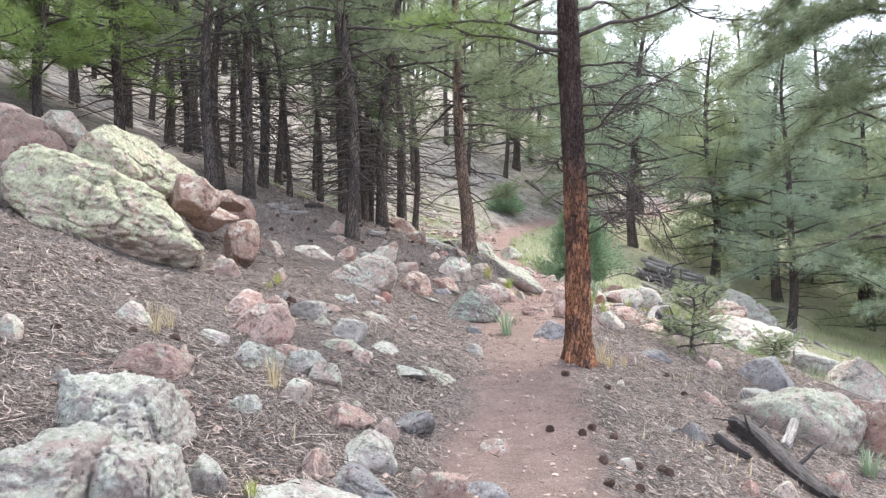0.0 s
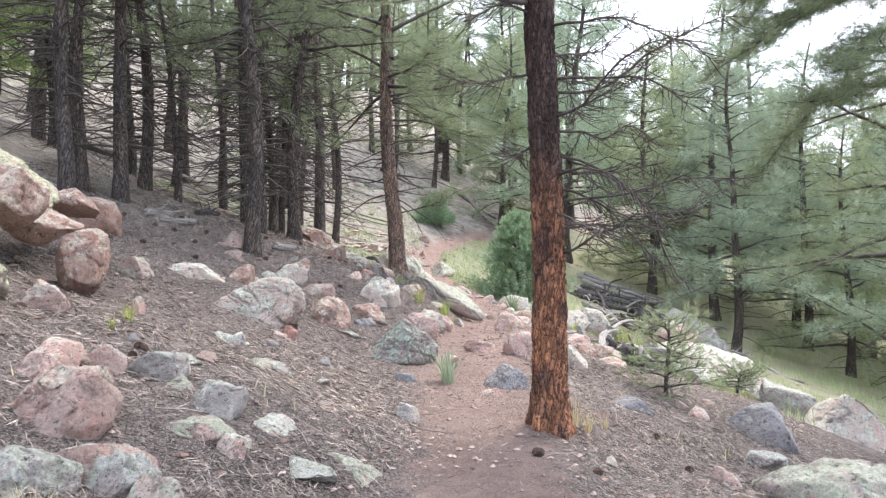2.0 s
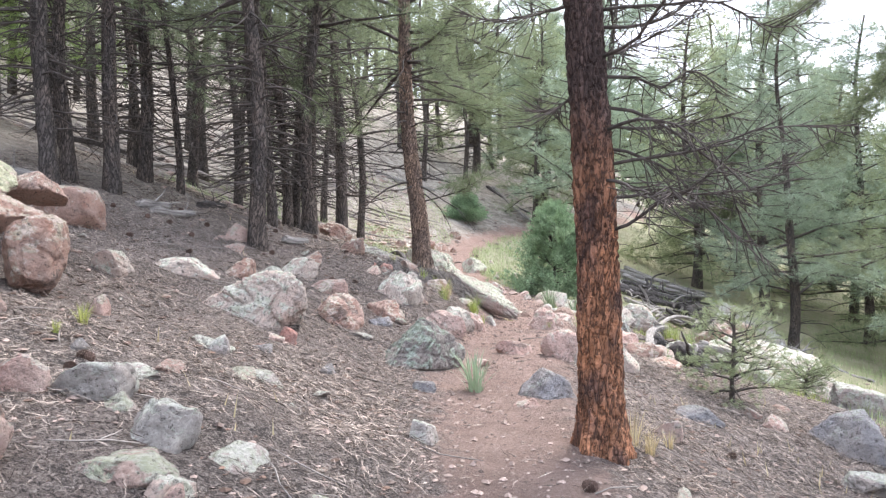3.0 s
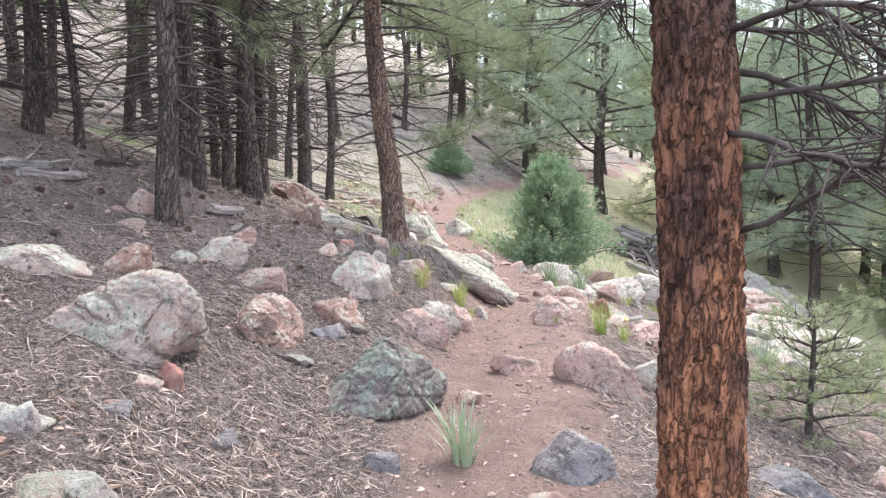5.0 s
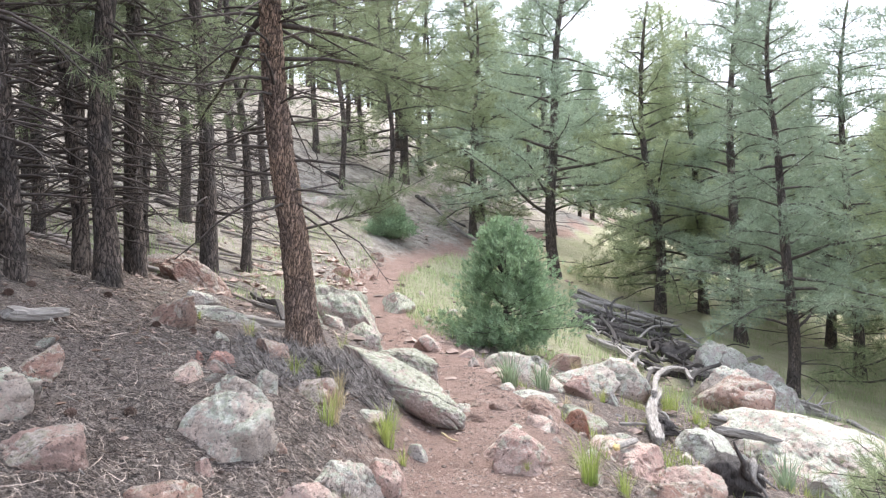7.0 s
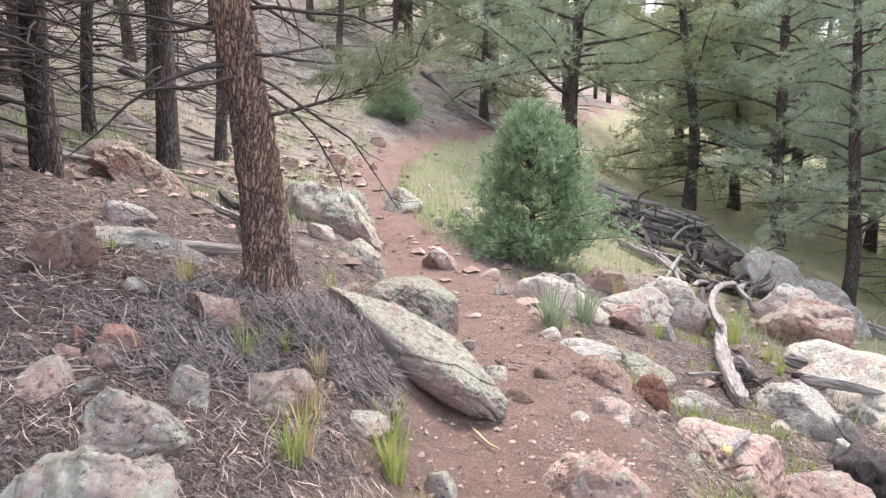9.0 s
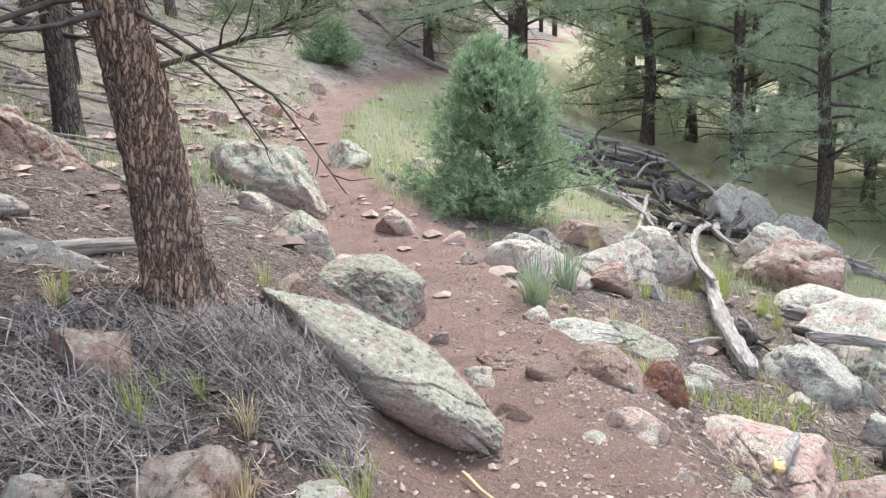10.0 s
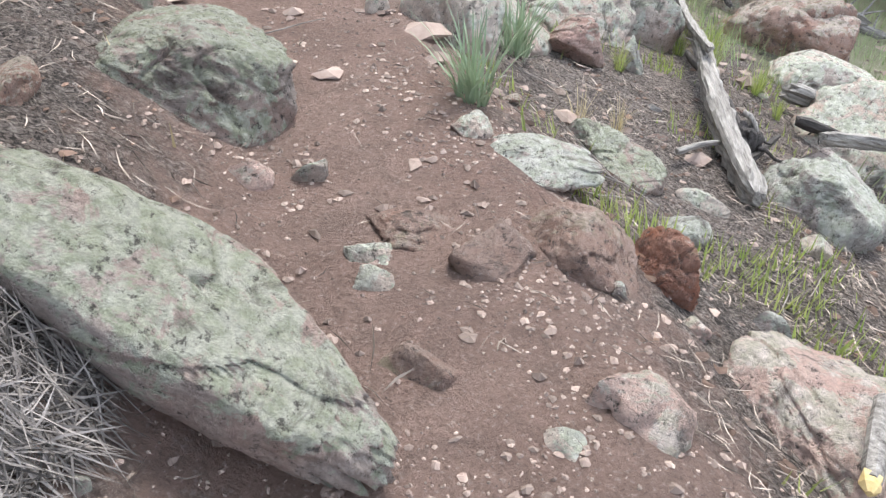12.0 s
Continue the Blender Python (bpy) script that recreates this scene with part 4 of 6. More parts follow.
rock(1.51, 15.75, 0.54, 0.91, 0.80, 0.56, -6, "lichen", tilt=24, fine=True)
rock(0.91, 19.78, 0.87, 1.41, 1.23, 0.92, 0, "lichen", tilt=20, fine=True)
rock(1.17, 16.49, 0.77, 0.53, 0.40, 0.48, -2, "lichen", tilt=16)
rock(0.79, 17.99, 0.86, 0.35, 0.35, 0.27, 1, "lichen", tilt=9)
rock(2.01, 21.68, 0.75, 0.65, 0.65, 0.68, -5, "lichen", tilt=14)
rock(2.19, 18.33, 0.43, 0.50, 0.50, 0.42, -9, "pink", tilt=9)
rock(2.62, 17.68, 0.39, 0.23, 0.23, 0.23, -13, "pink", tilt=9)
rock(2.99, 16.83, 0.26, 0.65, 0.49, 0.58, -18, "pale", tilt=-6)
rock(4.53, 19.13, -0.09, 0.74, 0.65, 0.56, -22, "pink", tilt=9)
rock(5.16, 18.62, -0.29, 1.17, 0.88, 0.86, -27, "pale", tilt=8)
rock(4.09, 17.35, -0.13, 0.51, 0.45, 0.53, -24, "pink", tilt=12)
rock(2.12, 13.10, 0.32, 0.41, 0.46, 0.25, -24, "pink", tilt=8, fine=True)
rock(3.77, 13.63, -0.24, 0.69, 0.52, 0.39, -41, "pink", tilt=8)
rock(7.15, 18.71, -0.79, 1.29, 0.97, 1.25, -37, "red", tilt=26)
rock(7.06, 17.67, -0.90, 1.40, 1.05, 0.53, -40, "pale", tilt=6)
rock(4.96, 15.60, -0.57, 0.75, 0.65, 0.58, -38, "grey", tilt=10)
rock(-0.48, 15.25, 1.36, 0.36, 0.27, 0.30, 16, "grey", tilt=10)
rock(3.72, 15.24, -0.25, 0.29, 0.29, 0.20, -30, "grey", tilt=9)
rock(6.04, 16.15, -0.83, 0.38, 0.38, 0.27, -42, "grey", tilt=9)
rock(2.21, 14.81, 0.33, 0.34, 0.30, 0.13, -16, "brown", tilt=4)
rock(2.42, 14.57, 0.33, 0.30, 0.26, 0.24, -23, "brown", tilt=6)
rock(2.76, 14.60, 0.28, 0.46, 0.40, 0.30, -32, "brown", tilt=4, blocky=0.8)
rock(3.14, 14.63, 0.08, 0.33, 0.33, 0.42, -39, "rust", tilt=6, blocky=0.7, cuts=6, fine=True)
rock(2.03, 14.68, 0.32, 0.19, 0.12, 0.12, -12, "pale", tilt=8)
rock(2.04, 14.15, 0.32, 0.23, 0.17, 0.15, -16, "brown", tilt=4)
rock(2.32, 13.80, 0.32, 0.12, 0.09, 0.09, -33, "pale", tilt=9)
rock(2.64, 15.44, 0.35, 0.19, 0.19, 0.13, -21, "pale", tilt=9)
rock(2.85, 15.26, 0.27, 0.62, 0.47, 0.17, -26, "grey", tilt=8)
rock(3.63, 15.85, -0.15, 0.61, 0.53, 0.27, -33, "lichen", tilt=26, fine=True)
rock(5.19, 15.92, -0.62, 0.57, 0.42, 0.58, -49, "grey", tilt=6)
rock(3.25, 13.83, -0.02, 0.76, 0.81, 0.33, -57, "pink", tilt=12, fine=True)
rock(2.59, 13.88, 0.30, 0.29, 0.29, 0.20, -41, "pink", tilt=10)
rock(1.20, 13.96, 0.60, 0.11, 0.08, 0.12, 20, "pink", tilt=9)
rock(1.19, 13.84, 0.59, 0.05, 0.05, 0.12, 23, "pink", tilt=9)
rock(1.22, 13.83, 0.56, 0.03, 0.03, 0.10, 22, "pale", tilt=9)
rock(4.07, 15.59, -0.34, 0.32, 0.24, 0.17, -41, "pale", tilt=9)
rock(4.58, 15.23, -0.49, 0.21, 0.21, 0.21, -50, "pale", tilt=9)
rock(1.68, 15.17, 0.37, 0.18, 0.11, 0.19, -1, "pink", tilt=24)
rock(1.92, 15.21, 0.34, 0.16, 0.10, 0.18, -7, "pale", tilt=24)
rock(1.26, 13.81, 0.53, 0.05, 0.05, 0.10, 20, "grey", tilt=9)
rock(-0.83, 17.47, 1.37, 1.35, 0.75, 0.62, 14, "red", tilt=36, fine=True)
rock(-1.50, 18.68, 1.68, 0.80, 0.60, 0.50, 16, "red", tilt=25)
rock(1.40, 14.24, 0.66, 1.46, 0.53, 0.37, -43, "lichen", tilt=26, name="boulder", fine=True, blocky=0.9, cuts=8, taper=0.4, label="long lichen-crusted grey slab pointing down to the trail")
# downhill side and small stones
rock(-0.14, 4.13, 0.08, 0.12, 0.10, 0.17, 2, "pink")
rock(-0.82, 9.34, 0.64, 0.17, 0.14, 0.13, 18, "pink")
rock(0.39, 9.06, 0.25, 0.19, 0.13, 0.17, 1, "slate")
rock(-1.92, 8.57, 0.94, 0.18, 0.13, 0.28, 22, "pink")
rock(-0.02, 12.95, 1.06, 0.19, 0.15, 0.15, 7, "pink")
rock(-0.14, 12.92, 1.10, 0.11, 0.09, 0.11, 8, "pink")
rock(0.13, 11.65, 0.71, 0.11, 0.09, 0.19, 7, "pink")
rock(0.47, 12.01, 0.71, 0.13, 0.10, 0.12, 3, "red")
rock(1.39, 12.99, 0.35, 0.16, 0.12, 0.24, -7, "grey")
rock(0.99, 19.11, 0.83, 1.44, 1.15, 0.85, 28, "lichen", tilt=26)
rock(5.07, 18.35, -0.28, 0.98, 0.69, 0.82, -28, "pale", tilt=8)
rock(7.19, 18.70, -0.80, 1.12, 0.67, 1.30, -37, "red", tilt=28)
rock(9.21, 22.66, -1.03, 1.39, 1.11, 1.56, -34, "grey", tilt=10, blocky=0.75, cuts=8)
rock(6.86, 17.45, -0.83, 1.31, 0.79, 0.61, -40, "grey")
rock(3.87, 18.62, 0.07, 0.40, 0.32, 0.32, -20, "grey")
rock(2.58, 16.97, 0.37, 0.16, 0.13, 0.24, -14, "pale")
rock(0.79, 17.66, 0.88, 0.30, 0.24, 0.31, 1, "pale")
rock(4.55, 17.32, -0.24, 0.29, 0.21, 0.40, -28, "grey")
rock(3.66, 14.50, -0.23, 0.18, 0.15, 0.20, -34, "grey")
rock(2.58, 13.46, 0.27, 0.09, 0.08, 0.11, -28, "pale")
rock(2.01, 14.55, 0.32, 0.14, 0.11, 0.12, -14, "pale")
rock(4.77, 14.69, -0.50, 0.27, 0.19, 0.31, -42, "grey")
rock(2.80, 14.39, 0.23, 0.08, 0.08, 0.11, -36, "grey")
rock(3.08, 14.31, 0.08, 0.14, 0.10, 0.11, -43, "pink")
rock(3.51, 14.30, -0.18, 0.11, 0.08, 0.18, -51, "pink")
rock(4.32, 9.82, -0.48, 0.87, 0.70, 0.65, -28, "slate")
rock(7.25, 13.98, -1.17, 1.12, 0.90, 0.73, -31, "grey", tilt=10)
rock(6.78, 11.92, -1.03, 1.10, 0.88, 1.08, -34, "pale")
rock(3.69, 7.55, -0.49, 1.23, 0.98, 0.85, -33, "lichen", blocky=0.75, cuts=8)
rock(2.77, 7.53, -0.26, 0.25, 0.17, 0.25, -26, "pink", label="flat round red stone beside the trail")
rock(4.48, 7.64, -0.71, 0.58, 0.41, 1.03, -37, "red")
rock(3.63, 8.52, -0.45, 0.44, 0.31, 0.30, -28, "grey")
rock(7.56, 19.69, -0.84, 0.99, 0.70, 1.15, -23, "pale")
rock(8.89, 20.67, -1.10, 1.42, 1.13, 1.35, -25, "grey")
rock(7.56, 17.04, -1.10, 2.11, 1.48, 0.84, -26, "pale", tilt=12)
rock(2.78, 9.51, -0.13, 0.43, 0.30, 0.24, -20, "slate")
rock(3.68, 9.96, -0.34, 0.28, 0.22, 0.25, -24, "pink")
rock(3.66, 10.34, -0.32, 0.21, 0.17, 0.20, -23, "pink")
rock(2.19, 8.62, -0.03, 0.21, 0.17, 0.23, -18, "pale")
rock(2.13, 8.48, -0.01, 0.22, 0.16, 0.28, -19, "pink")
rock(2.11, 6.05, -0.20, 0.25, 0.18, 0.26, -19, "slate")
rock(2.48, 10.88, 0.12, 0.46, 0.36, 0.46, -13, "pale")
rock(4.40, 17.97, -0.18, 1.09, 0.76, 0.67, -14, "pale")
rock(2.09, 4.90, -0.26, 0.15, 0.12, 0.20, -23, "pink")
rock(2.37, 5.04, -0.34, 0.27, 0.22, 0.26, -25, "pale")
rock(3.19, 5.82, -0.54, 0.20, 0.16, 0.29, -29, "pink")
rock(1.20, 4.77, -0.04, 0.15, 0.10, 0.14, -14, "pale")
rock(3.37, 12.86, -0.09, 0.66, 0.46, 0.38, -25, "red")
rock(6.72, 16.13, -0.97, 2.44, 1.71, 1.02, -34, "pale", tilt=14)
rock(3.48, 12.35, -0.13, 0.49, 0.34, 0.22, -28, "red")
rock(5.94, 14.76, -0.84, 0.50, 0.35, 0.52, -35, "grey")
rock(5.39, 15.61, -0.73, 0.41, 0.29, 0.40, -29, "grey")
# far stones along the trail
rock(1.39, 25.89, 1.31, 0.64, 0.45, 0.39, -2, "red")
rock(0.94, 24.17, 1.22, 0.32, 0.23, 0.36, -1, "red")
rock(2.00, 28.27, 1.65, 0.48, 0.34, 0.46, -4, "red")
rock(1.00, 25.01, 1.33, 0.43, 0.30, 0.50, -0, "red")
rock(1.37, 23.90, 1.00, 0.41, 0.28, 0.27, -2, "red")
rock(0.81, 23.16, 1.13, 0.33, 0.23, 0.26, 1, "red")
rock(1.25, 25.31, 1.26, 0.39, 0.27, 0.37, -1, "red")
rock(0.16, 23.03, 1.36, 0.37, 0.26, 0.43, 4, "red")
rock(1.82, 25.60, 1.19, 0.29, 0.20, 0.32, -3, "red")
rock(2.77, 24.14, 0.86, 0.26, 0.18, 0.25, -8, "pale")
rock(3.23, 22.68, 0.54, 0.24, 0.17, 0.26, -11, "pale")
rock(2.49, 21.00, 0.59, 0.21, 0.14, 0.22, -8, "pale")
rock(0.34, 32.56, 3.52, 0.80, 0.56, 0.61, 2, "pale")
rock(-2.34, 22.61, 2.15, 0.43, 0.30, 0.32, 15, "pale")

# loose smaller stones on the slopes
sr = np.random.RandomState(55)
for style, count in (("grey", 46), ("pink", 34), ("pale", 34), ("red", 34), ("lichen", 30), ("slate", 14), ("dark", 10)):
    first = None
    for k in range(count):
        x, y = sr.uniform(-4.5, 6.0), 2.5 + 17 * sr.uniform(0, 1) ** 1.1
        if off_trail(np.array([x]), np.array([y]))[0] < 0.6:
            x += 1.2 if x > along(y, TRAIL, 1) else -1.2
        if math.hypot(x - 1.44, y - 7.72) < 0.35:
            continue
        size = 0.06 + 0.20 * sr.uniform(0, 1) ** 2
        m = pose(x, y, gz(x, y), sr.uniform(-15, 15), sr.uniform(-15, 15), sr.uniform(0, 360))
        if k % 6 == 0:
            first = part("stone", rock_shape(900 + next(rock_count), 3, (1, sr.uniform(0.55, 0.85), sr.uniform(0.3, 0.6)), 0.95, 16, 0.8), ROCK[style], smooth=False)
            ob = first
        else:
            ob = copy_thing(first, m)
        ob.matrix_basis = m @ Matrix.Scale(size, 4)
        tagged(ob, f"small broken {ROCK_WORDS[style]} stone on the slope", "stone", "loose stones")


# ---- plants ----
def blades(rnd, n, height, spread, width, droop=0.5):
    """A clump of curved blades about the origin."""
    V, F = [], []
    for k in range(n):
        a, r0 = rnd.uniform(0, 6.28), spread * 0.25 * math.sqrt(rnd.rand())
        h, out = height * rnd.uniform(0.5, 1.1), spread * rnd.uniform(0.1, 1.0)
        px, py = r0 * math.cos(a), r0 * math.sin(a)
        b = a + rnd.normal() * 0.6
        w = np.array([-math.sin(b), math.cos(b), 0]) * width / 2
        i = len(V)
        for s in (0.0, 0.4, 0.75, 1.0):
            p = np.array([px + math.cos(b) * out * s ** 1.8, py + math.sin(b) * out * s ** 1.8, h * (s - droop * 0.35 * s ** 3) - 0.02])
            if s < 1:
                V += [p - w * (1 - s * 0.6), p + w * (1 - s * 0.6)]
            else:
                V.append(p)
        F += [[i, i + 1, i + 3, i + 2], [i + 2, i + 3, i + 5, i + 4], [i + 4, i + 5, i + 6]]
    return np.array(V), F


def grass(x, y, height=0.28, spread=0.16, n=60, material=None, seed=1, name="grass_tuft", width=0.004, label="tuft of yellow-green grass growing among the stones"):
    rnd = np.random.RandomState(seed)
    v, f = blades(rnd, int(n * 1.6), height, spread, width)
    ob = link_mesh(name, v, f, material or GRASS)
    ob.matrix_basis = pose(x, y, gz(x, y))
    return tagged(ob, label, "grass", "grass tufts")


def yucca(x, y, size=0.35, n=70, seed=3):
    rnd = np.random.RandomState(seed)
    root = empty("yucca", pose(x, y, gz(x, y)))
    for k in range(n):
        v, f = blades(rnd, 1, size, size * 0.75, 0.016, 0.0)
        link_mesh("leaf", v, f, YUCCA, root)
    return tagged(root, "spiky pale green yucca rosette beside the trail", "plant")


def juniper(x, y, width, height, seed=9, label="dense grey-green juniper bush beside the trail"):
    """An upright cone of feathery sprays on several stems."""
    rnd = np.random.RandomState(seed)
    root = empty("juniper_bush", pose(x, y, gz(x, y)))
    sg, P, A = Geo(), [], []
    for k in range(420):
        s = rnd.uniform(0.02, 1) ** 1.25
        az = rnd.uniform(0, 6.28)
        lump = 0.95 + 0.95 * noise.noise(Vector((2.2 * math.cos(az), 2.2 * math.sin(az), 3 * s + seed)))
        reach = width * 0.5 * ((1 - s) ** 0.55 * min(1.0, 0.80 + 1.5 * s)) * lump * rnd.uniform(0.8, 1.1) + 0.03
        tip = np.array([reach * math.cos(az), reach * math.sin(az), height * (0.05 + 0.93 * s)])
        start = np.array([0.02, 0.02, tip[2] * 0.7])
        if k % 6 == 0:
            sg.tube([start, (start + tip) / 2 + np.array([0, 0, -0.04]), tip], [0.014, 0.008, 0.003], 4)
        out = (tip - start) / np.linalg.norm(tip - start)
        for _ in range(13):
            P.append(tip - out * rnd.uniform(0, 0.65) * reach + rnd.normal(size=3) * 0.065)
            A.append(out + np.array([0, 0, 0.5]) + rnd.normal(size=3) * 0.45)
    sg.tube([(0, 0, -0.1), (0.02, 0.01, height * 0.5), (0, 0, height * 0.9)], [0.05, 0.03, 0.006], 6)
    tagged(sg.link("stem", DEADWOOD, root), kind="stuff")
    v, f = tufts(P, A, np.full(len(P), 0.095), 12, 0.0135, rnd, (0.1, 1.1))
    link_mesh("foliage", v, f, JUNIPER, root)
    return tagged(root, label, "bush")


def sapling(x, y, height, seed=4):
    ob = pine_parts(seed, height, 0.016, 0.08, 24, height * 0.30, dead=0, k=30, needle=0.085, width=0.0035, trunk_mat=DEADWOOD, leaf_mat=NEEDLES_LIGHT, twig_n=16, name="pine_sapling", bend=0.03, thick=2)
    ob.matrix_basis = pose(x, y, gz(x, y))
    return tagged(ob, "small soft green pine sapling among the rocks", "sapling")


# ---- dead wood ----
def log(a, b, r, material, seed, taper=0.7, name="fallen_log", label="weathered grey fallen log on the slope", snags=4, rough=0.10, sag=0.0, sides=14):
    """A fallen stem from a to b, cracked and uneven, with broken branch stubs."""
    rnd = np.random.RandomState(seed)
    a, b = np.array(a, float), np.array(b, float)
    L = np.linalg.norm(b - a)
    root = empty(name, Matrix.Translation(a) @ Vector(b - a).to_track_quat("Z", "Y").to_matrix().to_4x4())
    n = max(10, int(L / 0.07))
    t = np.linspace(0, 1, n)
    wob = np.stack([0.02 * L * np.sin(t * rnd.uniform(3, 7) + rnd.uniform(0, 6)) for _ in range(2)] + [0 * t], 1)
    pts = np.stack([0 * t, 0 * t, L * t], 1) + wob - (wob[0] + (wob[-1] - wob[0]) * t[:, None])
    g = Geo()
    th = np.arange(sides) * 2 * math.pi / sides
    groove = 1 + rough * (np.sin(3 * th + 1) + 0.8 * rnd.normal(size=sides))
    rad = (r * (1 - (1 - taper) * t) * (1 + 0.05 * rnd.normal(size=n)))[:, None] * groove[None] * (1 + 0.4 * rough * rnd.normal(size=(n, sides)))
    rad[0] *= 0.75
    rad[-1] *= 0.6
    ring = pts[:, None] + np.stack([rad * np.cos(th), rad * np.sin(th), 0.3 * r * rnd.normal(size=rad.shape) * ((t < 0.01) | (t > 0.99))[:, None]], 2)
    f = [(i * sides + k, i * sides + (k + 1) % sides, (i + 1) * sides + (k + 1) % sides, (i + 1) * sides + k) for i in range(n - 1) for k in range(sides)]
    g.add(ring, f + [tuple(range(sides - 1, -1, -1)), tuple((n - 1) * sides + k for k in range(sides))])
    g.link("stem", material, root, False)
    for k in range(snags):
        s = rnd.uniform(0.15, 0.95)
        sg = Geo()
        bough(rnd, pts[int(s * (n - 1))], rnd.uniform(0, 6.28), min(0.5, rnd.uniform(2.5, 6) * r), rnd.uniform(-0.5, 0.8), 0.1, r * rnd.uniform(0.15, 0.3), sg, 6, 5, 0.2)
        sg.link("branch_stub", material, root)
    return tagged(root, label, "log")


def root_mass(x, y, z, size, seed, material, label):
    """A torn, charred stump with twisting roots."""
    rnd = np.random.RandomState(seed)
    root = empty("charred_stump", pose(x, y, z))
    bm = rock_shape(seed, 4, (size, size * 0.7, size * 0.8), 0.5, 6, 2.2)
    part("core", bm, material, root, smooth=True)
    for k in range(12):
        sg = Geo()
        bough(rnd, rnd.normal(size=3) * 0.15 * size, rnd.uniform(0, 6.28), size * rnd.uniform(0.5, 1.2), rnd.uniform(-0.5, 0.6), 0.9, size * rnd.uniform(0.03, 0.08), sg, 6, 7, 0.35)
        sg.link("root", material if k % 3 else SILVERWOOD, root)
    return tagged(root, label, "stump")


def broken_stick(a, b, r):
    """A short split piece of grey wood with a fresh yellow end."""
    a, b = Vector(a), Vector(b)
    root = empty("broken_branch", Matrix())
    rnd = np.random.RandomState(6)
    g = Geo()
    g.tube([a.lerp(b, t) for t in (0, 0.2, 0.4, 0.6, 0.8, 1)], [r, r * 1.1, r * 0.95, r * 1.05, r, r * 0.8], 8, rnd, 0.08)
    g.link("stem", SILVERWOOD, root, False)
    e = Geo()
    d = (a - b).normalized()
    e.tube([a - d * 0.015, a + d * 0.02, a + d * 0.045], [r * 1.03, r * 0.9, r * 0.35], 8, rnd, 0.15)
    e.link("split_end", FRESHWOOD, root, False, "fresh yellow split end")
    return tagged(root, "short grey broken branch with a yellow split end", "branch")


def pine_cone():
    """A small open cone lying on its side, in spiral scales."""
    g = Geo()
    for k in range(70):
        t = k / 69
        a = k * 2.399
        R = 0.030 * math.sin(math.pi * (0.12 + 0.83 * t)) + 0.004
        p = np.array([0.09 * t - 0.045, R * math.cos(a), R * math.sin(a)])
        o = np.array([-0.35, math.cos(a), math.sin(a)])
        s = np.array([0, -math.sin(a), math.cos(a)])
        q = p * np.array([1, 0.35, 0.35])
        w = 0.010
        g.add([q - s * w * 0.4, q + s * w * 0.4, p + s * w + o * 0.004, p + o * 0.012, p - s * w + o * 0.004, p + o * 0.006 + np.array([0.006, 0, 0])],
              [(0, 1, 2, 3, 4), (0, 5, 1), (1, 5, 2), (2, 5, 3), (3, 5, 4), (4, 5, 0)])
    return g.link("pine_cone", CONE, None, False)

# ---- plants and dead wood, each where it stands ----
juniper(3.71, 19.96, 2.61, 2.26)
juniper(2.65, 31.29, 1.67, 1.15, 19, "low green juniper bush on the far bank")
yucca(2.77, 15.81, 0.42, 70, 970)
yucca(3.49, 17.01, 0.43, 70, 1025)
yucca(0.80, 9.20, 0.33, 45, 815)
yucca(3.76, 6.39, 0.27, 45, 1540)
yucca(5.43, 14.72, 0.41, 45, 1360)
sapling(3.73, 10.92, 0.95, 1235)
sapling(6.67, 14.72, 0.38, 1540)
grass(2.52, 12.51, 0.43, 0.21, 90, None, 1)
grass(2.74, 12.44, 0.27, 0.14, 50, None, 2)
grass(2.10, 12.57, 0.16, 0.08, 30, None, 3)
grass(1.17, 12.88, 0.32, 0.16, 50, None, 4)
grass(0.86, 11.68, 0.16, 0.08, 20, None, 5)
grass(0.10, 14.19, 0.24, 0.12, 30, None, 6)
grass(0.51, 13.34, 0.26, 0.13, 30, None, 7)
grass(0.80, 12.71, 0.27, 0.14, 30, STRAW, 8, label="thin tuft of dry straw-coloured grass on the slope")
grass(1.26, 12.71, 0.18, 0.09, 25, None, 9)
grass(5.86, 18.14, 0.49, 0.25, 60, None, 10)
grass(4.49, 18.62, 0.42, 0.21, 50, STRAW, 11, label="thin tuft of dry straw-coloured grass on the slope")
grass(10.47, 26.80, 0.50, 0.25, 60, None, 12)
grass(11.28, 27.03, 0.50, 0.25, 60, None, 13)
grass(0.90, 15.04, 0.28, 0.14, 25, None, 14)
grass(0.08, 14.12, 0.19, 0.10, 30, STRAW, 15, label="thin tuft of dry straw-coloured grass on the slope")
grass(1.16, 12.95, 0.25, 0.13, 60, None, 16)
grass(0.85, 13.39, 0.24, 0.12, 30, STRAW, 17, label="thin tuft of dry straw-coloured grass on the slope")
grass(0.68, 13.56, 0.18, 0.09, 25, None, 18)
grass(0.55, 13.55, 0.16, 0.08, 30, None, 19)
grass(-0.36, 14.39, 0.11, 0.05, 25, None, 20)
grass(5.50, 17.62, 0.50, 0.25, 70, None, 21)
grass(5.44, 17.99, 0.36, 0.18, 50, None, 22)
grass(4.59, 19.04, 0.30, 0.15, 50, None, 23)
grass(5.83, 17.37, 0.34, 0.17, 60, None, 24)
grass(0.76, 12.93, 0.18, 0.09, 30, STRAW, 25, label="thin tuft of dry straw-coloured grass on the slope")
grass(0.84, 12.98, 0.25, 0.12, 25, STRAW, 26, label="thin tuft of dry straw-coloured grass on the slope")
grass(0.27, 13.60, 0.10, 0.05, 25, None, 27)
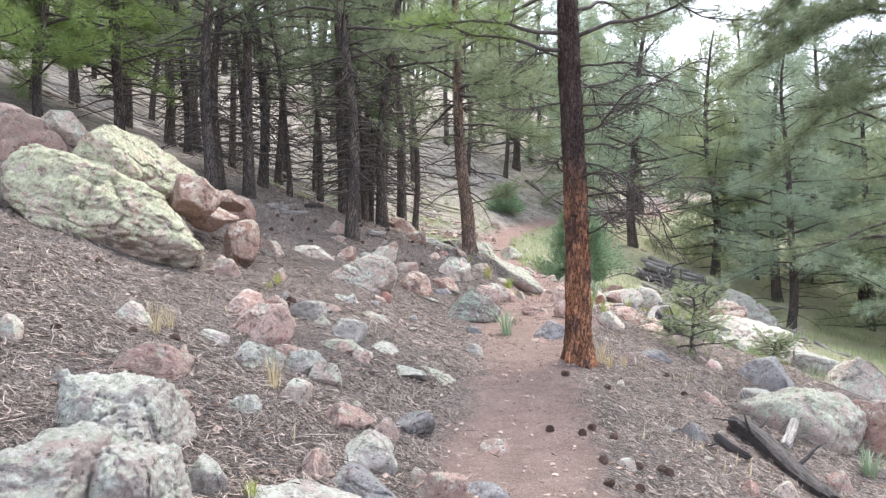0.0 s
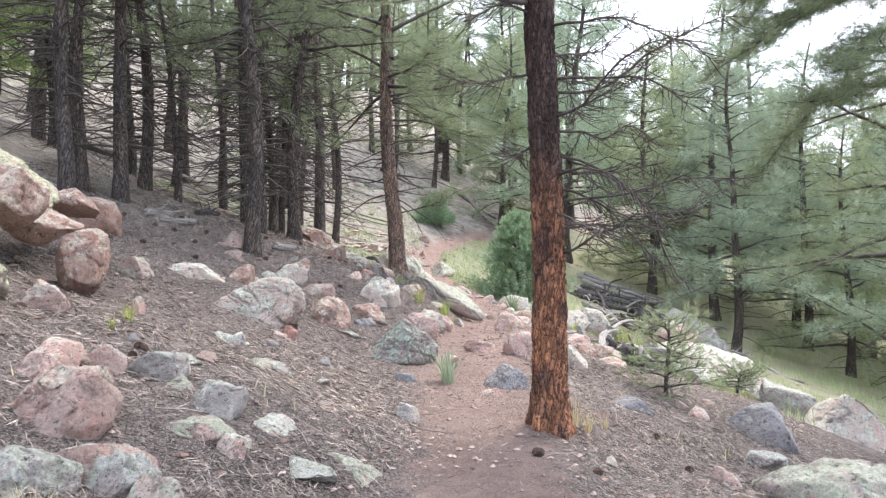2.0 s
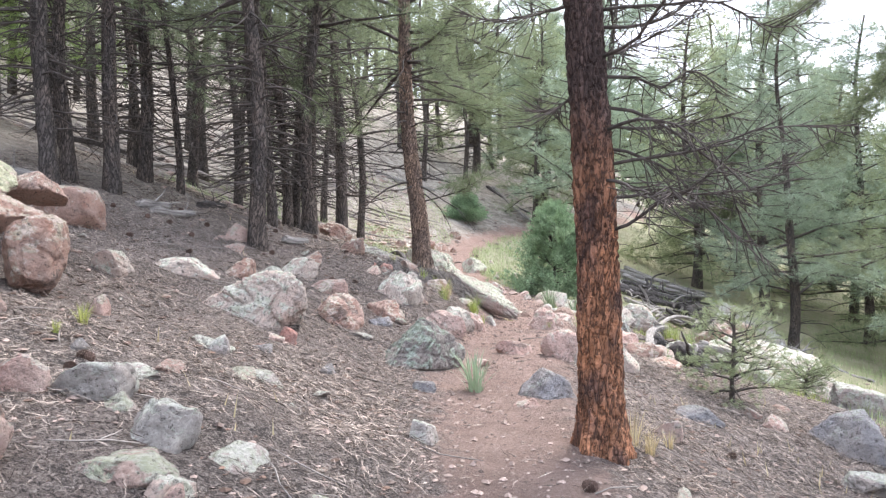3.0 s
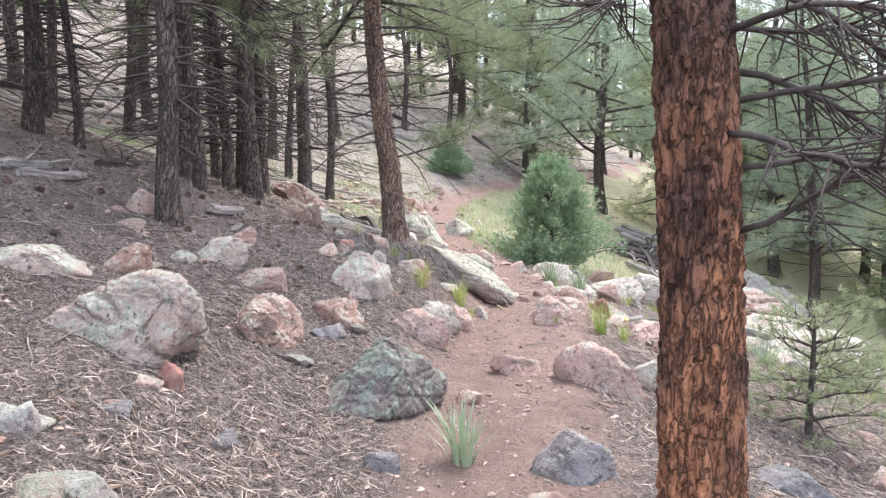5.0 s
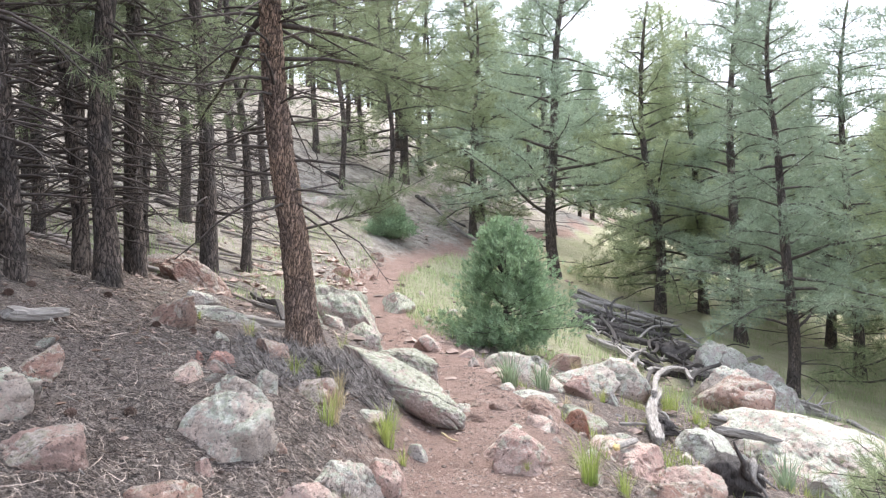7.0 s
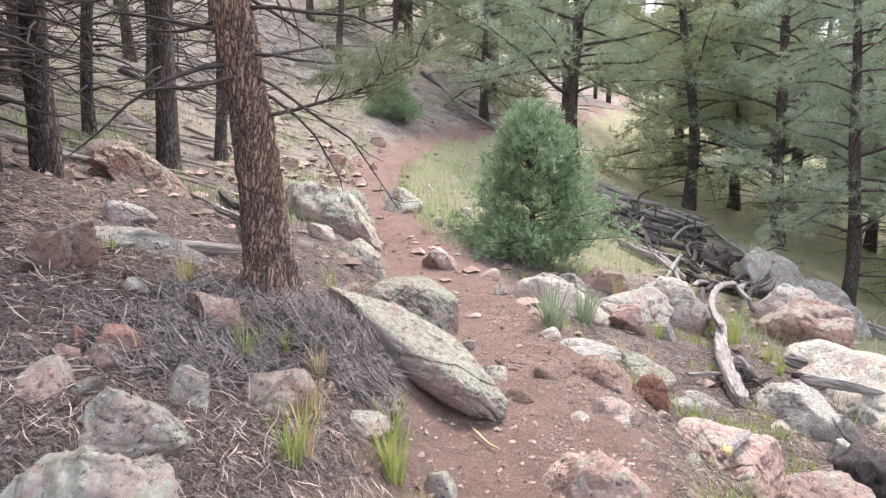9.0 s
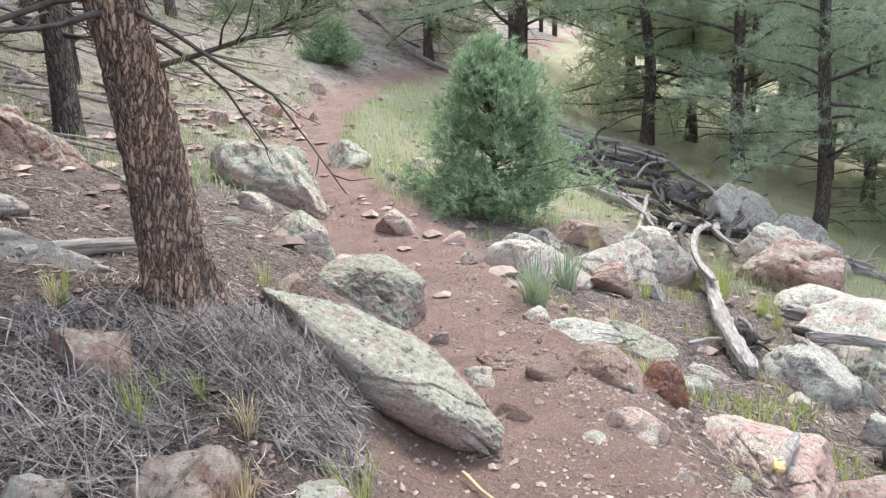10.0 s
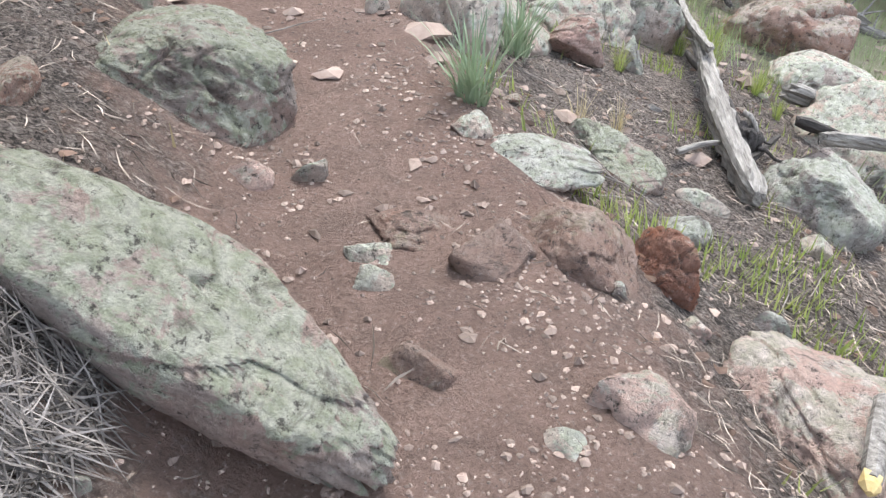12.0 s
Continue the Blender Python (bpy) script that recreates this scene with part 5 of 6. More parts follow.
grass(3.85, 16.22, 0.28, 0.14, 25, STRAW, 28, label="thin tuft of dry straw-coloured grass on the slope")
grass(3.53, 16.12, 0.31, 0.16, 25, STRAW, 29, label="thin tuft of dry straw-coloured grass on the slope")
grass(5.67, 16.91, 0.22, 0.11, 40, None, 30)
grass(4.37, 17.15, 0.27, 0.13, 40, None, 31)
grass(4.75, 16.23, 0.19, 0.10, 30, None, 32)
grass(-1.09, 4.76, 0.34, 0.17, 30, STRAW, 33, label="thin tuft of dry straw-coloured grass on the slope")
grass(-2.03, 5.15, 0.33, 0.16, 25, STRAW, 34, label="thin tuft of dry straw-coloured grass on the slope")
grass(-3.22, 7.17, 0.30, 0.15, 40, STRAW, 35, label="thin tuft of dry straw-coloured grass on the slope")
grass(-2.01, 5.39, 0.23, 0.11, 20, STRAW, 36, label="thin tuft of dry straw-coloured grass on the slope")
grass(0.75, 12.62, 0.36, 0.18, 30, None, 37)
grass(1.20, 13.25, 0.33, 0.16, 30, None, 38)
grass(-0.86, 3.28, 0.12, 0.06, 50, None, 39)
grass(-3.25, 7.75, 0.22, 0.11, 30, STRAW, 40, label="thin tuft of dry straw-coloured grass on the slope")
grass(-1.83, 8.12, 0.20, 0.10, 50, None, 41)
grass(-1.85, 7.79, 0.12, 0.06, 30, None, 42)
grass(1.71, 7.96, 0.34, 0.17, 30, STRAW, 43, label="thin tuft of dry straw-coloured grass on the slope")
grass(1.80, 7.88, 0.22, 0.11, 40, STRAW, 44, label="thin tuft of dry straw-coloured grass on the slope")
grass(2.04, 8.21, 0.18, 0.09, 30, STRAW, 45, label="thin tuft of dry straw-coloured grass on the slope")
grass(6.81, 17.62, 0.24, 0.12, 40, None, 46)
grass(3.74, 15.71, 0.17, 0.09, 25, None, 47)
log((6.73, 25.16, 0.05), (9.61, 25.97, -0.58), 0.17, CHARWOOD, 1, label="charred black fallen log in a heap of dead wood")
log((7.72, 27.86, 0.34), (10.39, 27.52, -0.43), 0.12, SILVERWOOD, 2, snags=6)
log((7.71, 28.44, 0.52), (9.53, 28.33, 0.06), 0.08, SILVERWOOD, 3)
log((6.54, 23.80, -0.13), (6.96, 21.65, -0.51), 0.06, SILVERWOOD, 4, label="silver-grey dead branch in a heap of wood", name="dead_branch")
log((7.68, 26.02, 0.09), (6.70, 22.40, -0.42), 0.05, CHARWOOD, 5, label="charred black fallen log in a heap of dead wood", name="dead_branch")
log((6.65, 22.75, -0.27), (8.70, 23.56, -0.76), 0.06, SILVERWOOD, 6, label="silver-grey dead branch in a heap of wood", name="dead_branch")
log((8.28, 24.15, -0.47), (8.37, 21.53, -0.89), 0.09, CHARWOOD, 7, label="charred black fallen log in a heap of dead wood")
log((10.62, 27.67, -0.46), (9.17, 22.39, -0.92), 0.05, SILVERWOOD, 8, label="silver-grey dead branch in a heap of wood", name="dead_branch")
log((9.06, 27.34, 0.02), (10.20, 26.91, -0.35), 0.06, SILVERWOOD, 9, label="silver-grey dead branch in a heap of wood", name="dead_branch")
log((6.88, 25.87, 0.28), (7.35, 24.27, -0.31), 0.05, SILVERWOOD, 19, label="silver-grey dead branch in a heap of wood", name="dead_branch")
log((8.12, 24.81, -0.43), (10.64, 27.43, -0.36), 0.04, SILVERWOOD, 20, label="silver-grey dead branch in a heap of wood", name="dead_branch")
log((5.94, 19.03, -0.38), (4.45, 15.59, -0.36), 0.045, SILVERWOOD, 10, taper=1.7, snags=6, rough=0.2, name="dead_branch", label="twisted grey driftwood branch lying downhill of the trail")
log((5.22, 17.56, -0.32), (4.53, 15.72, -0.38), 0.03, CHARWOOD, 27, snags=2, name="dead_branch", label="dark split branch beside grey driftwood")
log((4.13, 15.99, -0.23), (4.59, 16.17, -0.32), 0.022, SILVERWOOD, 11, snags=1, name="dead_branch")
log((4.68, 16.03, -0.39), (5.24, 16.39, -0.46), 0.03, CHARWOOD, 12, snags=1, name="dead_branch", label="black forked dead branch on the ground")
log((5.95, 17.20, -0.54), (6.82, 16.55, -0.86), 0.07, SILVERWOOD, 13, rough=0.2)
log((5.72, 16.75, -0.57), (6.50, 16.21, -0.85), 0.05, CHARWOOD, 14, label="charred black fallen log in a heap of dead wood")
log((9.37, 20.69, -1.19), (10.01, 19.98, -1.39), 0.08, SILVERWOOD, 15)
log((5.49, 16.27, -0.44), (7.40, 16.38, -0.96), 0.05, SILVERWOOD, 16, rough=0.2)
log((10.28, 20.15, -1.47), (10.39, 18.57, -1.61), 0.05, SILVERWOOD, 18)
log((2.66, 6.63, -0.20), (2.83, 5.22, -0.41), 0.09, CHARWOOD, 21, snags=7, label="charred black log beside a pale boulder")
log((3.03, 6.43, -0.37), (3.62, 7.51, -0.37), 0.05, SILVERWOOD, 22, snags=1, name="dead_branch")
log((2.21, 5.89, -0.13), (2.43, 5.72, -0.26), 0.05, CHARWOOD, 23, snags=3, name="dead_branch", label="black charred branch beside a boulder")
log((5.21, 13.99, -0.60), (6.35, 15.25, -0.92), 0.03, SILVERWOOD, 24, snags=2, name="dead_branch")
log((8.54, 27.12, -0.02), (9.59, 29.39, 0.11), 0.023, CHARWOOD, 200, label="silver-grey dead branch in a heap of wood", snags=1, name="dead_branch", sides=8)
log((10.11, 24.86, -0.90), (10.41, 24.82, -0.82), 0.051, SILVERWOOD, 201, label="silver-grey dead branch in a heap of wood", snags=1, name="dead_branch", sides=8)
log((7.07, 25.49, 0.10), (7.07, 26.26, 0.22), 0.027, CHARWOOD, 202, label="silver-grey dead branch in a heap of wood", snags=1, name="dead_branch", sides=8)
log((8.19, 22.45, -0.76), (6.44, 20.37, -0.38), 0.047, SILVERWOOD, 203, label="silver-grey dead branch in a heap of wood", snags=1, name="dead_branch", sides=8)
log((6.74, 24.19, -0.03), (7.95, 24.51, -0.26), 0.032, CHARWOOD, 204, label="silver-grey dead branch in a heap of wood", snags=1, name="dead_branch", sides=8)
log((8.92, 23.70, -0.77), (8.53, 22.97, -0.78), 0.037, SILVERWOOD, 205, label="silver-grey dead branch in a heap of wood", snags=1, name="dead_branch", sides=8)
log((9.40, 24.81, -0.60), (8.35, 22.74, -0.78), 0.041, CHARWOOD, 206, label="silver-grey dead branch in a heap of wood", snags=1, name="dead_branch", sides=8)
log((9.56, 25.88, -0.57), (10.74, 25.58, -0.83), 0.038, SILVERWOOD, 207, label="silver-grey dead branch in a heap of wood", snags=1, name="dead_branch", sides=8)
log((8.03, 25.36, -0.29), (11.02, 28.50, -0.38), 0.022, SILVERWOOD, 208, label="silver-grey dead branch in a heap of wood", snags=1, name="dead_branch", sides=8)
log((9.37, 24.38, -0.66), (12.24, 26.65, -0.99), 0.021, CHARWOOD, 209, label="silver-grey dead branch in a heap of wood", snags=1, name="dead_branch", sides=8)
log((7.91, 21.52, -0.60), (12.29, 26.07, -1.22), 0.032, SILVERWOOD, 210, label="silver-grey dead branch in a heap of wood", snags=1, name="dead_branch", sides=8)
log((8.70, 22.85, -0.81), (10.98, 24.81, -1.15), 0.028, CHARWOOD, 211, label="silver-grey dead branch in a heap of wood", snags=1, name="dead_branch", sides=8)
log((8.86, 25.09, -0.39), (10.31, 26.86, -0.60), 0.038, CHARWOOD, 212, label="silver-grey dead branch in a heap of wood", snags=1, name="dead_branch", sides=8)
log((8.98, 27.63, -0.18), (11.17, 28.59, -0.37), 0.028, SILVERWOOD, 213, label="silver-grey dead branch in a heap of wood", snags=1, name="dead_branch", sides=8)
log((6.88, 21.42, -0.26), (8.21, 23.03, -0.72), 0.043, CHARWOOD, 214, label="silver-grey dead branch in a heap of wood", snags=1, name="dead_branch", sides=8)
log((7.79, 23.49, -0.45), (6.27, 20.51, -0.33), 0.039, SILVERWOOD, 215, label="silver-grey dead branch in a heap of wood", snags=1, name="dead_branch", sides=8)
log((8.21, 26.54, -0.20), (9.13, 27.07, -0.29), 0.029, SILVERWOOD, 216, label="silver-grey dead branch in a heap of wood", snags=1, name="dead_branch", sides=8)
log((8.08, 26.07, 0.01), (6.85, 24.12, -0.16), 0.026, SILVERWOOD, 217, label="silver-grey dead branch in a heap of wood", snags=1, name="dead_branch", sides=8)
log((7.46, 25.67, -0.02), (9.33, 26.56, -0.48), 0.055, SILVERWOOD, 218, label="silver-grey dead branch in a heap of wood", snags=1, name="dead_branch", sides=8)
log((6.85, 23.58, -0.08), (7.39, 22.54, -0.43), 0.033, CHARWOOD, 219, label="silver-grey dead branch in a heap of wood", snags=1, name="dead_branch", sides=8)
log((8.08, 22.47, -0.49), (9.14, 23.26, -0.94), 0.031, CHARWOOD, 220, label="silver-grey dead branch in a heap of wood", snags=1, name="dead_branch", sides=8)
log((7.31, 20.49, -0.50), (10.46, 24.43, -1.06), 0.056, SILVERWOOD, 221, label="silver-grey dead branch in a heap of wood", snags=1, name="dead_branch", sides=8)
log((7.32, 20.99, -0.43), (9.17, 23.00, -0.95), 0.039, CHARWOOD, 222, label="silver-grey dead branch in a heap of wood", snags=1, name="dead_branch", sides=8)
log((6.40, 24.01, 0.12), (4.68, 21.30, 0.18), 0.025, CHARWOOD, 223, label="silver-grey dead branch in a heap of wood", snags=1, name="dead_branch", sides=8)
log((8.98, 23.64, -0.60), (11.10, 25.92, -0.95), 0.056, CHARWOOD, 224, label="silver-grey dead branch in a heap of wood", snags=1, name="dead_branch", sides=8)
log((7.48, 26.03, -0.10), (6.28, 24.62, 0.00), 0.03, SILVERWOOD, 225, label="silver-grey dead branch in a heap of wood", snags=1, name="dead_branch", sides=8)
# tangle of charred and silver wood below the juniper
log((7.30, 26.62, 0.16), (10.09, 27.12, -0.47), 0.13, CHARWOOD, 300, snags=7, rough=0.16, label="charred black fallen log in a heap of dead wood")
log((6.73, 24.86, 0.01), (7.78, 24.66, -0.25), 0.10, CHARWOOD, 301, snags=7, rough=0.16, label="charred black fallen log in a heap of dead wood")
log((6.37, 23.25, -0.09), (6.80, 21.36, -0.47), 0.07, SILVERWOOD, 302, snags=7, rough=0.16, label="silver-grey fallen log in a heap of dead wood")
log((7.33, 24.23, -0.21), (8.91, 23.71, -0.68), 0.09, CHARWOOD, 303, snags=7, rough=0.16, label="charred black fallen log in a heap of dead wood")
log((6.88, 21.70, -0.44), (8.54, 21.16, -0.91), 0.09, CHARWOOD, 304, snags=7, rough=0.16, label="charred black fallen log in a heap of dead wood")
log((8.34, 24.02, -0.52), (9.10, 22.47, -0.95), 0.07, CHARWOOD, 305, snags=7, rough=0.16, label="charred black fallen log in a heap of dead wood")
log((8.42, 29.87, 0.55), (10.72, 28.14, -0.37), 0.09, SILVERWOOD, 306, snags=7, rough=0.16, label="silver-grey fallen log in a heap of dead wood")
log((9.38, 20.71, -1.15), (9.82, 20.15, -1.28), 0.10, SILVERWOOD, 307, snags=7, rough=0.16, label="silver-grey fallen log in a heap of dead wood")
log((8.24, 26.99, -0.04), (7.13, 23.68, -0.27), 0.06, CHARWOOD, 308, snags=7, rough=0.16, label="charred black fallen log in a heap of dead wood")
log((9.31, 22.45, -1.01), (11.19, 23.95, -1.29), 0.026, SILVERWOOD, 309, label="silver-grey dead branch in a heap of wood", snags=2, name="dead_branch", sides=8, rough=0.15)
log((9.61, 26.40, -0.52), (8.29, 23.00, -0.65), 0.037, SILVERWOOD, 310, label="silver-grey dead branch in a heap of wood", snags=2, name="dead_branch", sides=8, rough=0.15)
log((7.85, 27.52, 0.16), (6.38, 22.66, 0.01), 0.024, SILVERWOOD, 311, label="silver-grey dead branch in a heap of wood", snags=2, name="dead_branch", sides=8, rough=0.15)
log((8.86, 28.89, 0.19), (8.17, 25.79, -0.11), 0.048, CHARWOOD, 312, label="charred black dead branch in a heap of wood", snags=2, name="dead_branch", sides=8, rough=0.15)
log((7.47, 21.63, -0.64), (5.44, 18.20, -0.25), 0.043, CHARWOOD, 313, label="charred black dead branch in a heap of wood", snags=2, name="dead_branch", sides=8, rough=0.15)
log((7.84, 26.13, -0.09), (9.93, 29.91, 0.31), 0.038, CHARWOOD, 314, label="charred black dead branch in a heap of wood", snags=2, name="dead_branch", sides=8, rough=0.15)
log((11.06, 25.08, -1.11), (12.08, 25.87, -1.10), 0.045, SILVERWOOD, 315, label="silver-grey dead branch in a heap of wood", snags=2, name="dead_branch", sides=8, rough=0.15)
log((8.75, 25.31, -0.43), (7.39, 22.29, -0.35), 0.046, CHARWOOD, 316, label="charred black dead branch in a heap of wood", snags=2, name="dead_branch", sides=8, rough=0.15)
log((9.65, 25.47, -0.68), (8.57, 23.07, -0.60), 0.020, CHARWOOD, 317, label="charred black dead branch in a heap of wood", snags=2, name="dead_branch", sides=8, rough=0.15)
log((8.69, 24.12, -0.61), (10.16, 25.61, -0.83), 0.022, SILVERWOOD, 318, label="silver-grey dead branch in a heap of wood", snags=2, name="dead_branch", sides=8, rough=0.15)
log((9.66, 23.76, -0.94), (6.49, 18.78, -0.40), 0.039, CHARWOOD, 319, label="charred black dead branch in a heap of wood", snags=2, name="dead_branch", sides=8, rough=0.15)
log((7.55, 25.14, -0.16), (7.74, 24.38, -0.21), 0.031, CHARWOOD, 320, label="charred black dead branch in a heap of wood", snags=2, name="dead_branch", sides=8, rough=0.15)
log((8.54, 24.17, -0.56), (7.27, 21.47, -0.49), 0.021, SILVERWOOD, 321, label="silver-grey dead branch in a heap of wood", snags=2, name="dead_branch", sides=8, rough=0.15)
log((8.17, 22.20, -0.73), (7.10, 20.02, -0.54), 0.022, CHARWOOD, 322, label="charred black dead branch in a heap of wood", snags=2, name="dead_branch", sides=8, rough=0.15)
log((7.85, 21.62, -0.72), (5.06, 17.10, -0.10), 0.049, SILVERWOOD, 323, label="silver-grey dead branch in a heap of wood", snags=2, name="dead_branch", sides=8, rough=0.15)
log((7.97, 27.26, 0.07), (8.03, 26.54, 0.04), 0.039, SILVERWOOD, 324, label="silver-grey dead branch in a heap of wood", snags=2, name="dead_branch", sides=8, rough=0.15)
log((9.53, 26.45, -0.49), (7.45, 22.46, -0.31), 0.041, CHARWOOD, 325, label="charred black dead branch in a heap of wood", snags=2, name="dead_branch", sides=8, rough=0.15)
log((8.88, 24.73, -0.56), (11.25, 27.26, -0.73), 0.022, SILVERWOOD, 326, label="silver-grey dead branch in a heap of wood", snags=2, name="dead_branch", sides=8, rough=0.15)
log((8.83, 22.99, -0.84), (9.23, 22.46, -0.79), 0.029, CHARWOOD, 327, label="charred black dead branch in a heap of wood", snags=2, name="dead_branch", sides=8, rough=0.15)
log((7.01, 23.53, -0.26), (6.16, 20.51, -0.16), 0.023, SILVERWOOD, 328, label="silver-grey dead branch in a heap of wood", snags=2, name="dead_branch", sides=8, rough=0.15)
log((8.52, 27.31, -0.07), (8.67, 26.37, -0.16), 0.048, CHARWOOD, 329, label="charred black dead branch in a heap of wood", snags=2, name="dead_branch", sides=8, rough=0.15)
log((7.43, 22.97, -0.47), (4.89, 18.06, -0.03), 0.029, SILVERWOOD, 330, label="silver-grey dead branch in a heap of wood", snags=2, name="dead_branch", sides=8, rough=0.15)
log((10.12, 24.30, -0.97), (8.51, 21.30, -0.92), 0.025, SILVERWOOD, 331, label="silver-grey dead branch in a heap of wood", snags=2, name="dead_branch", sides=8, rough=0.15)
log((8.20, 27.78, 0.12), (7.28, 24.96, -0.10), 0.033, CHARWOOD, 332, label="charred black dead branch in a heap of wood", snags=2, name="dead_branch", sides=8, rough=0.15)
log((7.61, 25.25, -0.15), (7.96, 24.65, -0.35), 0.036, SILVERWOOD, 333, label="silver-grey dead branch in a heap of wood", snags=2, name="dead_branch", sides=8, rough=0.15)
log((7.86, 22.20, -0.66), (6.74, 19.30, -0.38), 0.048, SILVERWOOD, 334, label="silver-grey dead branch in a heap of wood", snags=2, name="dead_branch", sides=8, rough=0.15)
log((7.94, 23.76, -0.46), (7.77, 22.59, -0.60), 0.025, CHARWOOD, 335, label="charred black dead branch in a heap of wood", snags=2, name="dead_branch", sides=8, rough=0.15)
log((9.05, 27.97, -0.04), (9.84, 28.82, 0.02), 0.036, SILVERWOOD, 336, label="silver-grey dead branch in a heap of wood", snags=2, name="dead_branch", sides=8, rough=0.15)
log((9.69, 25.39, -0.71), (10.05, 24.42, -0.86), 0.023, SILVERWOOD, 337, label="silver-grey dead branch in a heap of wood", snags=2, name="dead_branch", sides=8, rough=0.15)
log((9.02, 26.47, -0.35), (8.75, 24.62, -0.52), 0.032, SILVERWOOD, 338, label="silver-grey dead branch in a heap of wood", snags=2, name="dead_branch", sides=8, rough=0.15)
log((8.66, 27.08, -0.15), (8.91, 26.15, -0.22), 0.020, CHARWOOD, 339, label="charred black dead branch in a heap of wood", snags=2, name="dead_branch", sides=8, rough=0.15)
log((9.69, 27.40, -0.34), (8.39, 24.33, -0.41), 0.046, CHARWOOD, 340, label="charred black dead branch in a heap of wood", snags=2, name="dead_branch", sides=8, rough=0.15)
log((8.00, 21.27, -0.78), (8.33, 21.23, -0.73), 0.048, CHARWOOD, 341, label="charred black dead branch in a heap of wood", snags=2, name="dead_branch", sides=8, rough=0.15)
log((11.01, 25.35, -1.04), (8.28, 21.00, -0.78), 0.036, CHARWOOD, 342, label="charred black dead branch in a heap of wood", snags=2, name="dead_branch", sides=8, rough=0.15)
log((-7.22, 20.15, 3.89), (-6.26, 23.77, 3.85), 0.07, CHARWOOD, 30, snags=5)
log((-4.15, 11.55, 2.28), (-3.57, 11.73, 2.11), 0.07, SILVERWOOD, 31, snags=5)
log((-5.85, 20.45, 3.35), (-4.32, 23.90, 3.11), 0.06, SILVERWOOD, 32, snags=5)
log((4.30, 38.16, 4.21), (5.92, 35.71, 2.80), 0.1, CHARWOOD, 33, snags=5)
log((-0.84, 33.71, 4.49), (1.60, 34.11, 3.73), 0.09, SILVERWOOD, 34, snags=5)
log((4.64, 38.43, 4.18), (6.20, 33.33, 2.08), 0.09, SILVERWOOD, 35, snags=5)
log((-3.51, 26.65, 3.30), (-1.69, 26.27, 2.56), 0.06, CHARWOOD, 36, snags=5)
log((-6.84, 25.11, 4.29), (-5.32, 24.92, 3.65), 0.07, SILVERWOOD, 37, snags=5)
log((-4.02, 29.16, 4.15), (-2.61, 30.28, 3.95), 0.07, SILVERWOOD, 38, snags=5)
log((0.62, 36.65, 5.07), (2.61, 36.28, 4.16), 0.07, CHARWOOD, 39, snags=5)
log((-2.68, 12.03, 1.85), (-2.34, 12.54, 1.83), 0.05, SILVERWOOD, 40, snags=5)
log((-2.86, 12.07, 1.92), (-2.63, 12.51, 1.93), 0.06, SILVERWOOD, 41, snags=5)
log((-0.37, 18.77, 1.29), (0.29, 15.55, 1.16), 0.05, CHARWOOD, 42, snags=2)
log((-0.12, 14.53, 1.29), (0.36, 15.34, 1.14), 0.04, SILVERWOOD, 43, snags=2)
log((-1.29, 12.81, 1.51), (-1.04, 13.15, 1.48), 0.05, SILVERWOOD, 44, snags=2)
log((-2.44, 13.14, 1.97), (-2.25, 13.75, 1.98), 0.06, CHARWOOD, 45, snags=5)
log((-0.22, 17.41, 1.26), (0.18, 16.43, 1.17), 0.04, SILVERWOOD, 46, snags=5)
broken_stick((3.14, 13.58, 0.175), (3.42, 13.83, 0.155), 0.028)
log((1.67, 13.66, 0.36), (1.76, 13.41, 0.35), 0.008, STRAW, 50, snags=0, name="stick", label="thin pale stick lying on the trail")
root_mass(4.42, 13.95, -0.28, 0.58, 1165, CHARWOOD, "black charred stump behind the pine")
root_mass(8.55, 23.60, -0.61, 0.79, 1235, CHARWOOD, "charred root mass of a fallen tree")
root_mass(9.11, 23.01, -0.87, 0.66, 1310, CHARWOOD, "charred root mass of a fallen tree")
root_mass(4.81, 16.26, -0.37, 0.33, 1160, CHARWOOD, "twisted black and grey root")
cone = pine_cone()
cone_spots = [(1.18, 7.01), (0.79, 5.31), (1.01, 5.24), (1.11, 5.40), (1.57, 6.93), (1.25, 5.30), (1.05, 4.71), (1.30, 4.81), (0.99, 4.29), (1.20, 4.40), (1.50, 4.81), (1.47, 4.84), (2.60, 6.57), (-2.09, 4.93), (-2.96, 6.31), (-1.87, 5.13), (-1.40, 3.66), (-1.54, 7.28), (2.53, 7.63), (2.62, 8.52), (-2.40, 4.55), (1.18, 7.05), (-1.52, 7.48), (-2.40, 7.61), (-1.56, 7.49), (1.20, 7.04), (-1.65, 6.66), (-1.60, 13.24), (-1.49, 13.34), (-1.10, 13.09), (-0.59, 11.87), (-0.33, 12.04), (-0.56, 13.70), (-1.10, 11.91), (-0.31, 13.78), (-1.35, 17.34), (-0.16, 13.93), (-2.71, 12.45), (-2.51, 12.57), (-1.99, 11.07), (-2.15, 12.40), (-2.65, 11.76), (-2.43, 11.83), (-2.57, 10.99), (-2.14, 11.69), (-3.02, 11.75), (-1.48, 13.73), (-1.05, 14.18), (-1.33, 12.17)]
for k, (x, y) in enumerate(cone_spots):
    m = pose(x, y, gz(x, y) + 0.016, 20 * math.sin(k), 15 * math.cos(2 * k), 47 * k)
    ob = cone if k == 0 else copy_thing(cone, m)
    ob.matrix_basis = m @ Matrix.Scale(0.72, 4)
    tagged(ob, "dark open pine cone lying on the ground", "pine cone", "fallen cones")


